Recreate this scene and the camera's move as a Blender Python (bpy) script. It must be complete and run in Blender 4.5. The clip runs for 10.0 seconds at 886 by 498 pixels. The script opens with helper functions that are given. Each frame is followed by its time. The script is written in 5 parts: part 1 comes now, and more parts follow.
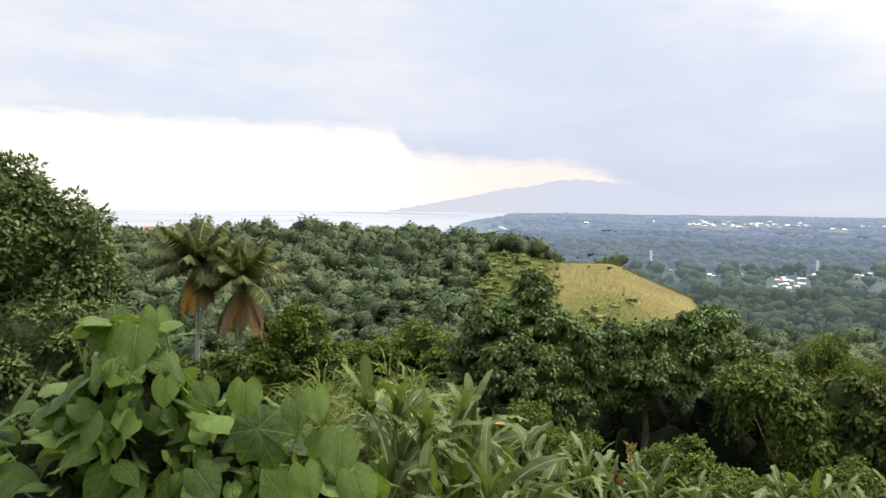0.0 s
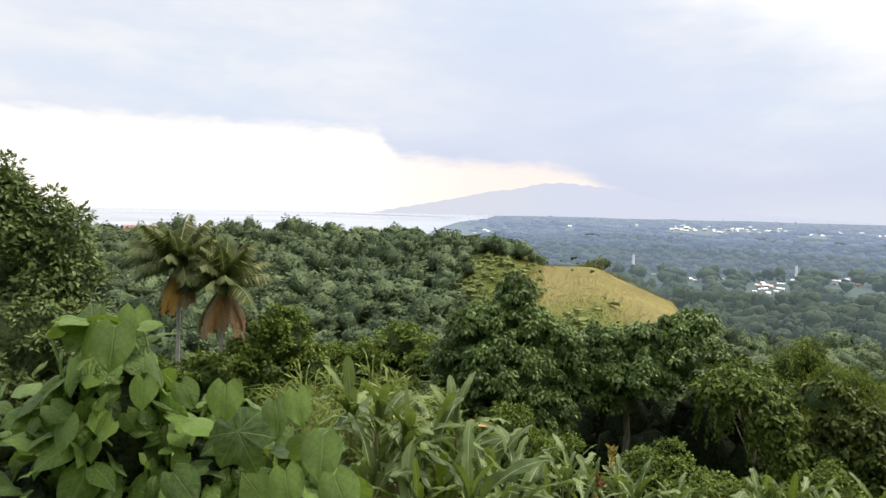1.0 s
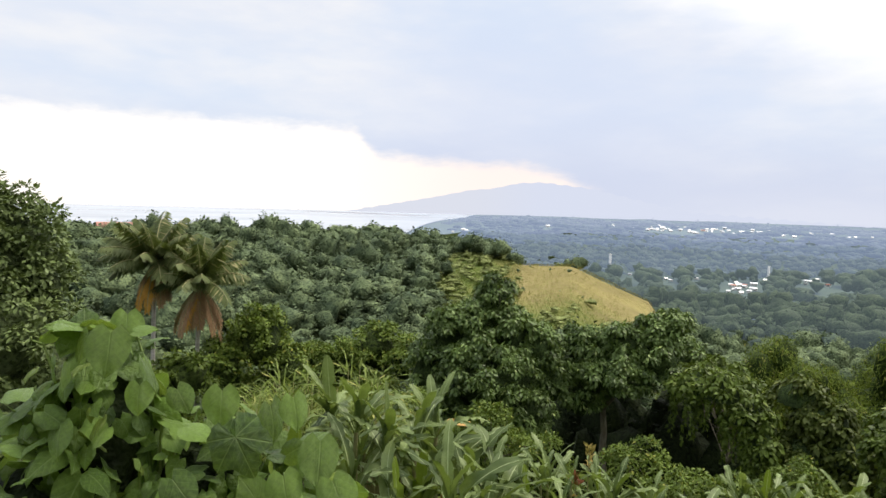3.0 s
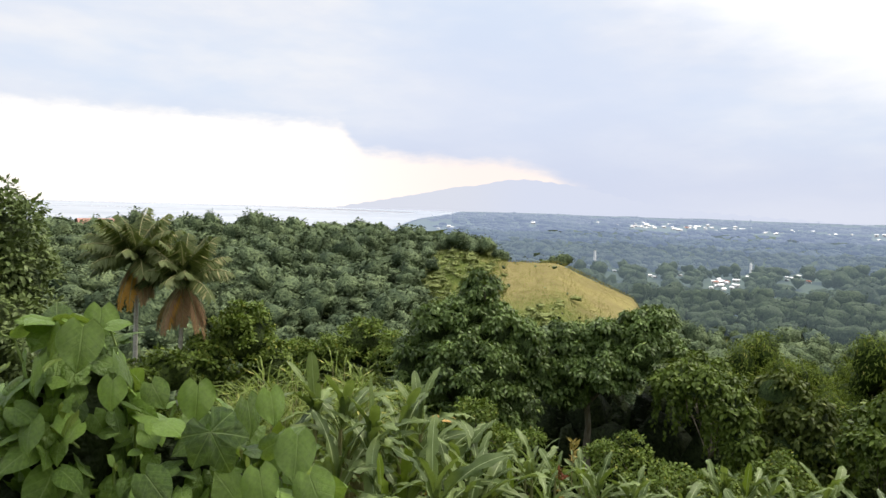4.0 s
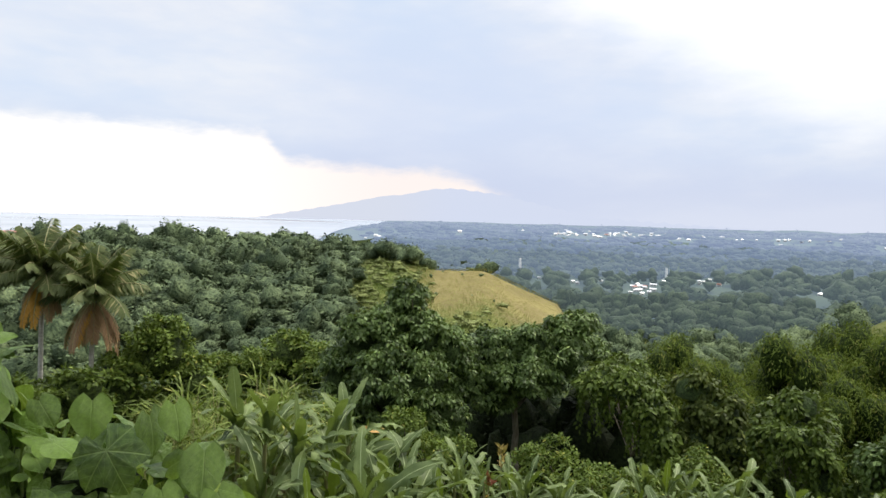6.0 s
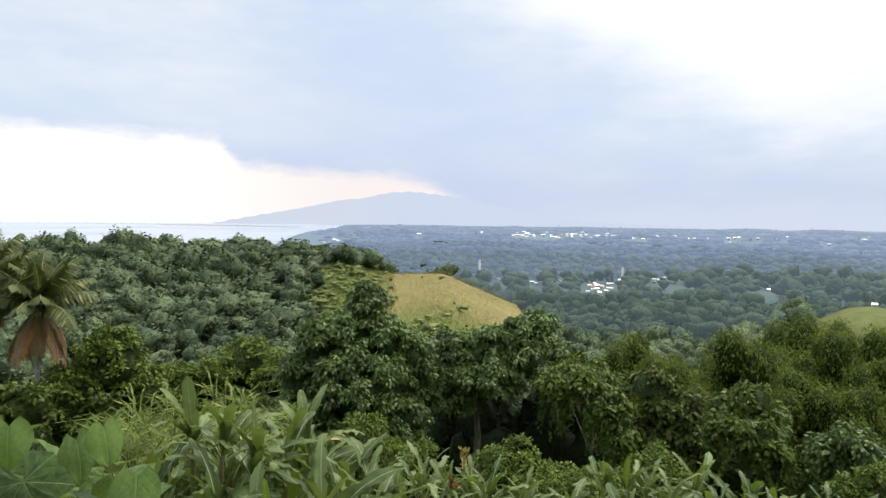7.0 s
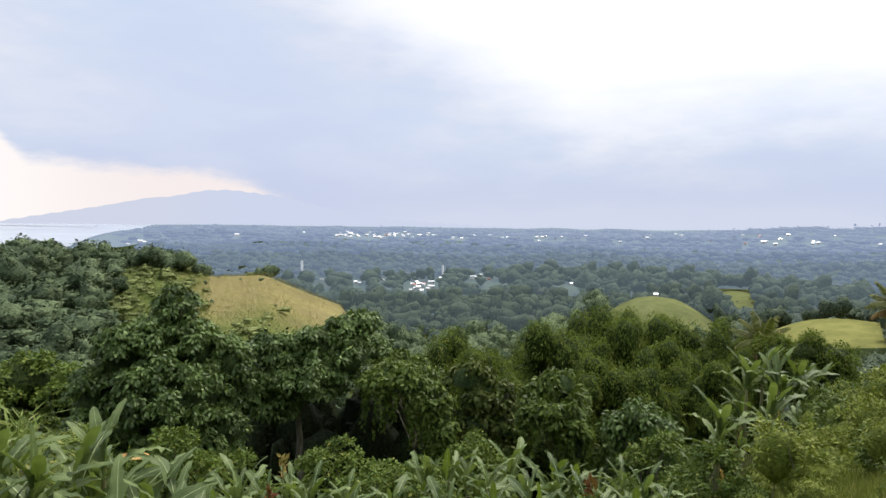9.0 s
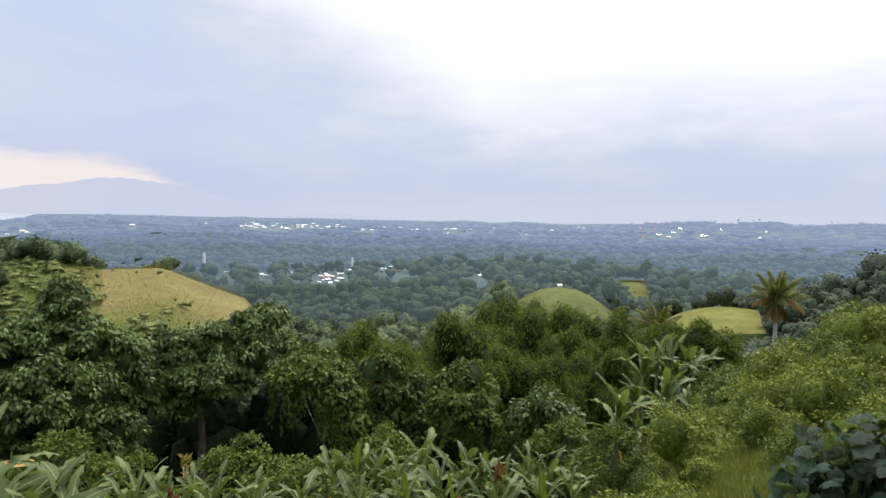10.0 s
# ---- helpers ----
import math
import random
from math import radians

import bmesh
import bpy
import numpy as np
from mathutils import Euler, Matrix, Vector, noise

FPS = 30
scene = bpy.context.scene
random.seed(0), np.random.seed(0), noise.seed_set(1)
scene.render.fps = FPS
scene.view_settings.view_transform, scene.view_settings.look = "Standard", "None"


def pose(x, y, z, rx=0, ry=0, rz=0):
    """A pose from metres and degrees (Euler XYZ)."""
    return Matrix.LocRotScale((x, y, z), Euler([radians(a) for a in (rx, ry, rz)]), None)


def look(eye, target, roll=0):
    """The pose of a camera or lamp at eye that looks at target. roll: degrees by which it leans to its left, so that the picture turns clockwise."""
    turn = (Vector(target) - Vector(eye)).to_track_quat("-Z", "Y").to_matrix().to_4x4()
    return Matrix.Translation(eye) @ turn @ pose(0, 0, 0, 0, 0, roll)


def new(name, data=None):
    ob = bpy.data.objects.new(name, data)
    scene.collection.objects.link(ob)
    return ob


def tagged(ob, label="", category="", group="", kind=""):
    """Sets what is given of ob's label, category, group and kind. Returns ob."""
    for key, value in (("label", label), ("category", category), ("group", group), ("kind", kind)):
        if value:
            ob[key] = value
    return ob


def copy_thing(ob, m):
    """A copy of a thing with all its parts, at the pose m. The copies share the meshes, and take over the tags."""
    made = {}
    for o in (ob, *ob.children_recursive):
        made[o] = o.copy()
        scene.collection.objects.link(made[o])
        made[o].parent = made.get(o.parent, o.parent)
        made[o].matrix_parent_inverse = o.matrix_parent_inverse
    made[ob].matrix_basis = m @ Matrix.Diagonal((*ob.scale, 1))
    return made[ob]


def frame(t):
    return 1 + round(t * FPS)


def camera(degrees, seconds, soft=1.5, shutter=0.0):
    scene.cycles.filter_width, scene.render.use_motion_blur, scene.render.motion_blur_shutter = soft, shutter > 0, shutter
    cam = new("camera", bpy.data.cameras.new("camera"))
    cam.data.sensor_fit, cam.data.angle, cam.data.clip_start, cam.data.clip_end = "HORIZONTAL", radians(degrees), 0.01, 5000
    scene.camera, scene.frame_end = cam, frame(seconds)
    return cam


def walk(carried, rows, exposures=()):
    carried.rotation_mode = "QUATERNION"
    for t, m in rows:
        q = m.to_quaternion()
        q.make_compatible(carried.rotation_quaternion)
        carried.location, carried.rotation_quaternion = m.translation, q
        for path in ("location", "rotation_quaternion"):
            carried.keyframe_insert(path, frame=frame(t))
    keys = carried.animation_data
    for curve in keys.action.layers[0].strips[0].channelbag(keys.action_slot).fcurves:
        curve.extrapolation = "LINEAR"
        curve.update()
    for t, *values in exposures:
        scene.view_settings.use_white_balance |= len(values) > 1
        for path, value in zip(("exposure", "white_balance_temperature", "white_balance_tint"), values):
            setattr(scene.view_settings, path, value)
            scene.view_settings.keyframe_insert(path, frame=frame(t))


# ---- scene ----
cam = camera(68.8, 10.0)
PATH = [
    (0.0, pose(-0.000, -0.000, 0.000, 86.05, -0.50, -0.00)),
    (0.5, pose(0.002, 0.017, -0.001, 85.67, -0.49, -0.37)),
    (1.0, pose(-0.006, 0.023, -0.004, 86.24, -1.18, -1.37)),
    (1.5, pose(-0.023, 0.015, 0.000, 86.10, -1.40, -1.90)),
    (2.0, pose(-0.047, -0.001, 0.013, 86.40, -1.40, -2.06)),
    (2.5, pose(-0.075, -0.004, 0.025, 86.34, -1.50, -2.80)),
    (4.0, pose(-0.045, 0.009, 0.010, 85.93, -1.68, -4.53)),
    (4.5, pose(-0.028, 0.011, 0.000, 86.31, -1.71, -6.22)),
    (5.0, pose(-0.012, 0.016, 0.001, 86.19, -1.50, -7.88)),
    (6.5, pose(0.006, 0.114, -0.032, 87.22, -1.04, -12.71)),
    (7.0, pose(0.042, 0.173, -0.030, 87.22, -0.59, -14.62)),
    (7.5, pose(0.080, 0.211, -0.039, 87.42, -1.01, -16.85)),
    (8.0, pose(0.097, 0.248, -0.053, 87.20, -1.03, -20.39)),
    (8.5, pose(0.146, 0.305, -0.071, 87.34, -0.89, -24.10)),
    (9.0, pose(0.258, 0.397, -0.113, 87.38, -0.71, -30.16)),
    (9.5, pose(0.226, 0.413, -0.120, 87.46, -1.80, -34.65)),
    (10.0, pose(0.231, 0.436, -0.122, 86.83, -1.25, -38.11)),
]
walk(cam, PATH, [(0.0, 0.1, 6750, 10), (5.0, 0.08, 6650, 10), (7.5, 0.0, 6350, 8), (9.0, -0.06, 6380, 11), (10.0, -0.1, 6400, 12)])

# ---- world: overcast evening sky with a bright gap over the sea ----
ZENITH = 2.3
world = bpy.data.worlds.new("sky")
scene.world = world
world.use_nodes = True
wt = world.node_tree
wt.nodes.clear()


def link(tree, a, b):
    tree.links.new(a, b)


def node(tree, kind, operation=None, interpolation_type=None, data_type=None, blend_type=None):
    n = tree.nodes.new(kind)
    if operation:
        n.operation = operation
    if interpolation_type:
        n.interpolation_type = interpolation_type
    if data_type:
        n.data_type = data_type
    if blend_type:
        n.blend_type = blend_type
    return n


def plug(tree, socket, value):
    if hasattr(value, "is_output"):
        link(tree, value, socket)
    else:
        socket.default_value = value


def calc(tree, op, a, b=0.0, c=0.0):
    n = node(tree, "ShaderNodeMath", operation=op)
    for s, v in zip(n.inputs, (a, b, c)):
        plug(tree, s, v)
    return n.outputs[0]


def smooth(tree, lo, hi, v, a=0.0, b=1.0):
    n = node(tree, "ShaderNodeMapRange", interpolation_type="SMOOTHSTEP")
    for s, x in zip(n.inputs, (v, lo, hi, a, b)):
        plug(tree, s, x)
    return n.outputs[0]


def blend(tree, f, a, b, mode="MIX"):
    n = node(tree, "ShaderNodeMix", data_type="RGBA", blend_type=mode)
    plug(tree, n.inputs[0], f)
    plug(tree, n.inputs[6], (*a, 1) if isinstance(a, tuple) else a)
    plug(tree, n.inputs[7], (*b, 1) if isinstance(b, tuple) else b)
    return n.outputs[2]


def noisy(tree, vec, scale, detail=3.0, rough=0.55):
    n = node(tree, "ShaderNodeTexNoise")
    link(tree, vec, n.inputs["Vector"])
    n.inputs["Scale"].default_value, n.inputs["Detail"].default_value, n.inputs["Roughness"].default_value = scale, detail, rough
    return n.outputs["Fac"]


def scaled(tree, vec, x, y, z):
    n = node(tree, "ShaderNodeMapping")
    link(tree, vec, n.inputs["Vector"])
    n.inputs["Scale"].default_value = (x, y, z)
    return n.outputs["Vector"]


SUN_AZ, SUN_EL = 66.0, 58.0
gen = node(wt, "ShaderNodeTexCoord").outputs["Generated"]
sep = node(wt, "ShaderNodeSeparateXYZ")
link(wt, gen, sep.inputs[0])
az = calc(wt, "MULTIPLY", calc(wt, "ARCTAN2", sep.outputs[0], sep.outputs[1]), 57.2958)
el = calc(wt, "MULTIPLY", calc(wt, "ARCSINE", sep.outputs[2]), 57.2958)
stretched = scaled(wt, gen, 1.0, 1.0, 3.2)
n_big = noisy(wt, stretched, 3.0, 4.0)
n_mid = noisy(wt, stretched, 7.0, 5.0, 0.6)
n_fine = noisy(wt, stretched, 22.0, 4.0, 0.6)
warp = calc(wt, "ADD", calc(wt, "MULTIPLY", calc(wt, "SUBTRACT", n_big, 0.5), 5.0), calc(wt, "MULTIPLY", calc(wt, "SUBTRACT", n_mid, 0.5), 3.0))
elw = calc(wt, "ADD", el, warp)
clear = node(wt, "ShaderNodeTexSky")
clear.sky_type, clear.sun_disc, clear.sun_elevation, clear.sun_rotation = "NISHITA", False, radians(SUN_EL), radians(SUN_AZ)
cloud = blend(wt, smooth(wt, 0.30, 0.75, n_mid), (0.785, 0.835, 0.945), (0.89, 0.91, 0.96))
cloud = blend(wt, smooth(wt, 0.30, 0.62, n_big), (0.68, 0.78, 0.955), cloud)
cloud = blend(wt, 0.08, cloud, blend(wt, 1.0, clear.outputs[0], (0.1, 0.1, 0.1), "MULTIPLY"))
bank = calc(wt, "MULTIPLY", calc(wt, "MULTIPLY", smooth(wt, -12.0, 8.0, az), smooth(wt, 42.0, 16.0, az)), smooth(wt, 20.0, 7.0, elw))
cloud = blend(wt, calc(wt, "MULTIPLY", bank, 0.7), cloud, (0.64, 0.715, 0.895))
low = smooth(wt, 9.0, 0.5, elw)
cloud = blend(wt, calc(wt, "MULTIPLY", low, 0.85), cloud, (0.60, 0.66, 0.835))
mist = calc(wt, "MULTIPLY", smooth(wt, 2.6, 0.0, elw), smooth(wt, 14.0, 32.0, az))
cloud = blend(wt, calc(wt, "MULTIPLY", mist, 0.8), cloud, (0.70, 0.745, 0.875))
line = calc(wt, "MAXIMUM", 9.5, calc(wt, "SUBTRACT", 18.5, calc(wt, "MULTIPLY", calc(wt, "SUBTRACT", az, 23.0), 0.5)))
white = smooth(wt, -5.0, 5.0, calc(wt, "SUBTRACT", elw, line))
cloud = blend(wt, white, cloud, (1.14, 1.14, 1.16))
edge = calc(wt, "SUBTRACT", 6.6, smooth(wt, -5.0, -2.3, az, 0.0, 2.2))
edge = calc(wt, "SUBTRACT", edge, smooth(wt, -2.0, 6.0, az, 0.0, 0.6))
edge = calc(wt, "SUBTRACT", edge, smooth(wt, 10.0, 18.5, az, 0.0, 2.4))
ragged = calc(wt, "ADD", el, calc(wt, "MULTIPLY", calc(wt, "SUBTRACT", n_fine, 0.5), 1.6))
gap = smooth(wt, 0.6, -0.9, calc(wt, "SUBTRACT", ragged, edge))
gap = calc(wt, "MULTIPLY", gap, calc(wt, "MULTIPLY", smooth(wt, -75.0, -50.0, az), smooth(wt, 18.5, 13.5, az)))
cream = blend(wt, smooth(wt, -12.0, 8.0, az), (1.1, 1.06, 1.02), (0.97, 0.885, 0.86))
sky = blend(wt, gap, cloud, cream)
lift = smooth(wt, 22.0, 80.0, el, 1.0, ZENITH)
bg = node(wt, "ShaderNodeBackground")
link(wt, sky, bg.inputs[0])
link(wt, lift, bg.inputs[1])
link(wt, bg.outputs[0], node(wt, "ShaderNodeOutputWorld").inputs[0])

sun_data = bpy.data.lights.new("sun", "SUN")
sun_data.energy, sun_data.angle, sun_data.color = 3.2, radians(12), (1.0, 0.94, 0.82)
sun = new("sun", sun_data)
sun.matrix_world = look((0, 0, 300), Vector((0, 0, 300)) - Vector((math.sin(radians(SUN_AZ)) * math.cos(radians(SUN_EL)), math.cos(radians(SUN_AZ)) * math.cos(radians(SUN_EL)), math.sin(radians(SUN_EL)))))


# ---- materials ----
def deep(c, k):
    return tuple(x * k for x in c)


def material(name):
    m = bpy.data.materials.new(name)
    m.use_nodes = True
    m.node_tree.nodes.clear()
    return m, m.node_tree


def finish(tree, shader):
    link(tree, shader, node(tree, "ShaderNodeOutputMaterial").inputs[0])


def principled(tree, color, rough=0.6, metal=0.0, spec=0.4, bump=None, bump_size=0.3, glow=None):
    p = node(tree, "ShaderNodeBsdfPrincipled")
    plug(tree, p.inputs["Base Color"], (*color, 1) if isinstance(color, tuple) else color)
    plug(tree, p.inputs["Roughness"], rough)
    p.inputs["Metallic"].default_value, p.inputs["Specular IOR Level"].default_value = metal, spec
    if bump is not None:
        b = node(tree, "ShaderNodeBump")
        b.inputs["Strength"].default_value, b.inputs["Distance"].default_value = bump_size, 0.05
        link(tree, bump, b.inputs["Height"])
        link(tree, b.outputs[0], p.inputs["Normal"])
    if glow:
        p.inputs["Emission Color"].default_value, p.inputs["Emission Strength"].default_value = (*glow, 1), 1.0
    return p.outputs[0]


def leaf_material(name, dark, light, odd=None, odd_share=0.03, rough=0.58, through_light=0.25, patch=0.4, spec=0.12, glow=None, per_object=False):
    """Foliage: every leaf its own green, broad patches over the whole, a few odd leaves."""
    dark, light = deep(dark, 0.55), deep(light, 0.84)
    m, t = material(name)
    rnd = node(t, "ShaderNodeObjectInfo").outputs["Random"] if per_object else node(t, "ShaderNodeNewGeometry").outputs["Random Per Island"]
    pos = node(t, "ShaderNodeTexCoord").outputs["Object"]
    broad = noisy(t, pos, patch, 3.0)
    fine = noisy(t, pos, patch * 40, 2.0)
    f = calc(t, "ADD", calc(t, "MULTIPLY", rnd, 0.55), smooth(t, 0.3, 0.7, broad, 0.0, 0.45))
    c = blend(t, f, dark, light)
    c = blend(t, smooth(t, 0.35, 0.75, fine, 0.0, 0.35), c, tuple(x * 0.55 for x in dark))
    if odd:
        c = blend(t, calc(t, "GREATER_THAN", calc(t, "FRACT", calc(t, "MULTIPLY", rnd, 37.0)), 1.0 - odd_share), c, odd)
    s = principled(t, c, rough, spec=spec, glow=glow)
    if through_light:
        tr = node(t, "ShaderNodeBsdfTranslucent")
        link(t, blend(t, 0.35, c, (0.30, 0.42, 0.03)), tr.inputs[0])
        mix = node(t, "ShaderNodeMixShader")
        mix.inputs[0].default_value = through_light
        link(t, s, mix.inputs[1])
        link(t, tr.outputs[0], mix.inputs[2])
        s = mix.outputs[0]
    finish(t, s)
    return m


def canopy_material(name, dark, light, scale, glow=None):
    """Tree crowns seen from afar: every crown its own green, mottling darker in the relief's lows, deep relief."""
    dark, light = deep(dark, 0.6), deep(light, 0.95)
    m, t = material(name)
    rnd = node(t, "ShaderNodeNewGeometry").outputs["Random Per Island"]
    pos = node(t, "ShaderNodeTexCoord").outputs["Object"]
    leafy, broad = noisy(t, pos, scale, 4.0, 0.7), noisy(t, pos, scale * 0.03, 3.0)
    crown = noisy(t, pos, scale * 0.11, 1.0)
    f = calc(t, "ADD", calc(t, "MULTIPLY", rnd, 0.3), calc(t, "ADD", smooth(t, 0.36, 0.64, crown, 0.0, 0.42), smooth(t, 0.3, 0.7, broad, 0.0, 0.28)))
    c = blend(t, f, dark, light)
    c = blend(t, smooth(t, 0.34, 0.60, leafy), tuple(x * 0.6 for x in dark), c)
    p = principled(t, c, 0.75, spec=0.1, bump=leafy, bump_size=0.9, glow=glow)
    finish(t, p)
    b = [n for n in t.nodes if n.bl_idname == "ShaderNodeBump"][0]
    b.inputs["Distance"].default_value = 0.9 / scale
    return m


def plain_material(name, a, b, scale=4.0, rough=0.7, metal=0.0, stretch=(1, 1, 1), bump=0.3, glow=None, detail=5.0, spec=0.4):
    """Two tones mixed by noise, with relief."""
    m, t = material(name)
    pos = scaled(t, node(t, "ShaderNodeTexCoord").outputs["Object"], *stretch)
    n1, n2 = noisy(t, pos, scale, detail, 0.6), noisy(t, pos, scale * 0.13, 2.0)
    c = blend(t, smooth(t, 0.3, 0.7, n1), a, b)
    c = blend(t, smooth(t, 0.4, 0.75, n2, 0.0, 0.5), c, tuple(x * 0.6 for x in a))
    finish(t, principled(t, c, rough, metal, spec, bump=n1, bump_size=bump, glow=glow))
    return m


def veined_material(name, dark, light, vein):
    """Broad leaf with pale midrib and side veins, laid out along the leaf's own length and width."""
    dark, light = deep(dark, 0.55), deep(light, 0.84)
    m, t = material(name)
    rnd = node(t, "ShaderNodeObjectInfo").outputs["Random"]
    isl = node(t, "ShaderNodeNewGeometry").outputs["Random Per Island"]
    uv = node(t, "ShaderNodeUVMap").outputs[0]
    s = node(t, "ShaderNodeSeparateXYZ")
    link(t, uv, s.inputs[0])
    u, v = calc(t, "ABSOLUTE", s.outputs[0]), s.outputs[1]
    mid = smooth(t, 0.022, 0.008, u)
    k = calc(t, "FRACT", calc(t, "MULTIPLY", calc(t, "SUBTRACT", v, calc(t, "MULTIPLY", u, 0.85)), 4.6))
    side = smooth(t, 0.07, 0.015, calc(t, "ABSOLUTE", calc(t, "SUBTRACT", k, 0.5)))
    pos = node(t, "ShaderNodeTexCoord").outputs["Object"]
    blotch, fine = noisy(t, pos, 9.0, 4.0), noisy(t, pos, 60.0, 3.0)
    f = calc(t, "ADD", calc(t, "MULTIPLY", calc(t, "FRACT", calc(t, "ADD", rnd, isl)), 0.7), smooth(t, 0.3, 0.7, blotch, 0.0, 0.3))
    c = blend(t, f, dark, light)
    c = blend(t, smooth(t, 0.45, 0.8, fine, 0.0, 0.35), c, tuple(x * 0.6 for x in dark))
    veins = calc(t, "MAXIMUM", mid, calc(t, "MULTIPLY", side, 0.55))
    c = blend(t, calc(t, "MULTIPLY", veins, 0.35), c, vein)
    c = blend(t, calc(t, "GREATER_THAN", noisy(t, pos, 14.0, 1.0), 0.80), c, (0.16, 0.12, 0.04))
    h = calc(t, "SUBTRACT", fine, calc(t, "MULTIPLY", veins, 1.2))
    p = principled(t, c, 0.42, spec=0.4, bump=h, bump_size=0.5)
    tr = node(t, "ShaderNodeBsdfTranslucent")
    link(t, blend(t, 0.4, c, (0.32, 0.45, 0.04)), tr.inputs[0])
    mix = node(t, "ShaderNodeMixShader")
    mix.inputs[0].default_value = 0.28
    link(t, p, mix.inputs[1])
    link(t, tr.outputs[0], mix.inputs[2])
    finish(t, mix.outputs[0])
    return m


M_GROUND = plain_material("undergrowth_soil", (0.025, 0.034, 0.014), (0.045, 0.06, 0.022), 0.8, 0.9, spec=0.0)


def hill_material():
    """Hillside grass, green in the west and dry gold on the open eastern flank, with mottled transitions."""
    m, t = material("mottled_hill_grass")
    pos = node(t, "ShaderNodeTexCoord").outputs["Object"]
    s = node(t, "ShaderNodeSeparateXYZ")
    link(t, pos, s.inputs[0])
    n1, n2, n3 = noisy(t, pos, 0.5, 5.0, 0.65), noisy(t, pos, 0.07, 3.0, 0.6), noisy(t, pos, 0.16, 4.0, 0.6)
    green = blend(t, smooth(t, 0.3, 0.7, n1), (0.08, 0.11, 0.034), (0.135, 0.155, 0.05))
    dry = blend(t, smooth(t, 0.3, 0.7, n2), (0.21, 0.175, 0.085), (0.27, 0.235, 0.10))
    dry = blend(t, smooth(t, 0.45, 0.75, n1, 0.0, 0.35), dry, (0.13, 0.125, 0.048))
    dry = blend(t, smooth(t, 0.52, 0.68, n3, 0.0, 0.55), dry, (0.135, 0.115, 0.06))
    flank = calc(t, "ADD", calc(t, "SUBTRACT", s.outputs[0], calc(t, "MULTIPLY", s.outputs[1], 0.152)), calc(t, "MULTIPLY", calc(t, "SUBTRACT", n2, 0.5), 26.0))
    low = calc(t, "ADD", s.outputs[1], calc(t, "MULTIPLY", calc(t, "SUBTRACT", n3, 0.5), 60.0))
    f = calc(t, "MULTIPLY", smooth(t, -9.0, 6.0, flank), smooth(t, 140.0, 180.0, low, 0.15, 1.0))
    finish(t, principled(t, blend(t, f, green, dry), 0.9, 0.0, 0.0, bump=n1, bump_size=0.5))
    return m


M_HILL = hill_material()
# Far land: haze put in as bluish emission, stronger on the plateau.
M_FARLAND = plain_material("haze_glow_far_land", (0.04, 0.055, 0.03), (0.06, 0.075, 0.04), 0.02, 0.9, glow=(0.115, 0.152, 0.205), spec=0.0)
M_FARTHEST = plain_material("haze_glow_plateau", (0.04, 0.055, 0.03), (0.06, 0.075, 0.04), 0.01, 0.9, glow=(0.24, 0.298, 0.44), spec=0.0)
M_LUSH = plain_material("lush_slope_grass", (0.085, 0.11, 0.03), (0.135, 0.15, 0.042), 0.7, 0.9, bump=0.5, spec=0.0)
# Duller grass green: distance haze is mixed into the base colour.
M_PASTURE = plain_material("painted_haze_pasture", (0.105, 0.12, 0.048), (0.15, 0.16, 0.066), 0.25, 0.9, spec=0.0)
M_MEADOW = plain_material("pale_meadow_grass", (0.145, 0.15, 0.05), (0.21, 0.205, 0.07), 0.3, 0.9, spec=0.0)
M_BARK = plain_material("grey_brown_bark", (0.10, 0.085, 0.06), (0.20, 0.18, 0.14), 7.0, 0.9, stretch=(1, 1, 0.25), bump=0.7)
M_PALMBARK = plain_material("pale_palm_trunk", (0.38, 0.36, 0.32), (0.55, 0.53, 0.48), 3.0, 0.85, stretch=(0.3, 0.3, 4), bump=0.6)
M_VINELEAF = leaf_material("tree_vine_leaves", (0.03, 0.062, 0.014), (0.19, 0.285, 0.075), (0.21, 0.27, 0.08), 0.03, 0.46, 0.14, spec=0.22)
M_BROAD = leaf_material("broadleaf_crown", (0.04, 0.07, 0.012), (0.145, 0.208, 0.034), (0.16, 0.20, 0.05), 0.03, 0.45, 0.14)
# Darker copy of the broadleaf green, with shade below the bamboo in its colour.
M_DRAPE = leaf_material("painted_shade_vine_leaves", (0.04, 0.06, 0.012), (0.115, 0.15, 0.028), (0.16, 0.18, 0.05), 0.03, 0.5, 0.12)
M_GREYLEAF = leaf_material("shaded_tree_leaves", (0.105, 0.15, 0.05), (0.23, 0.30, 0.11), (0.15, 0.19, 0.09), 0.04, 0.45, 0.12)
M_FRESH = leaf_material("fresh_green_leaves", (0.06, 0.11, 0.018), (0.20, 0.275, 0.05), (0.24, 0.25, 0.05), 0.04, 0.5, 0.16)
M_CANE = leaf_material("cane_blades", (0.11, 0.17, 0.03), (0.27, 0.34, 0.075), (0.26, 0.26, 0.07), 0.05, 0.5, 0.2)
M_BAMBOO = leaf_material("bamboo_leaves", (0.08, 0.125, 0.018), (0.165, 0.215, 0.036), (0.20, 0.19, 0.05), 0.04, 0.7, 0.2, spec=0.05)
M_BUSH = leaf_material("bush_leaves", (0.11, 0.16, 0.022), (0.33, 0.365, 0.06), (0.25, 0.25, 0.06), 0.05, 0.5, 0.16)
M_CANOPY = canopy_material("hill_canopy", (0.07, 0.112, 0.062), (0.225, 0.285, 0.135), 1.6)
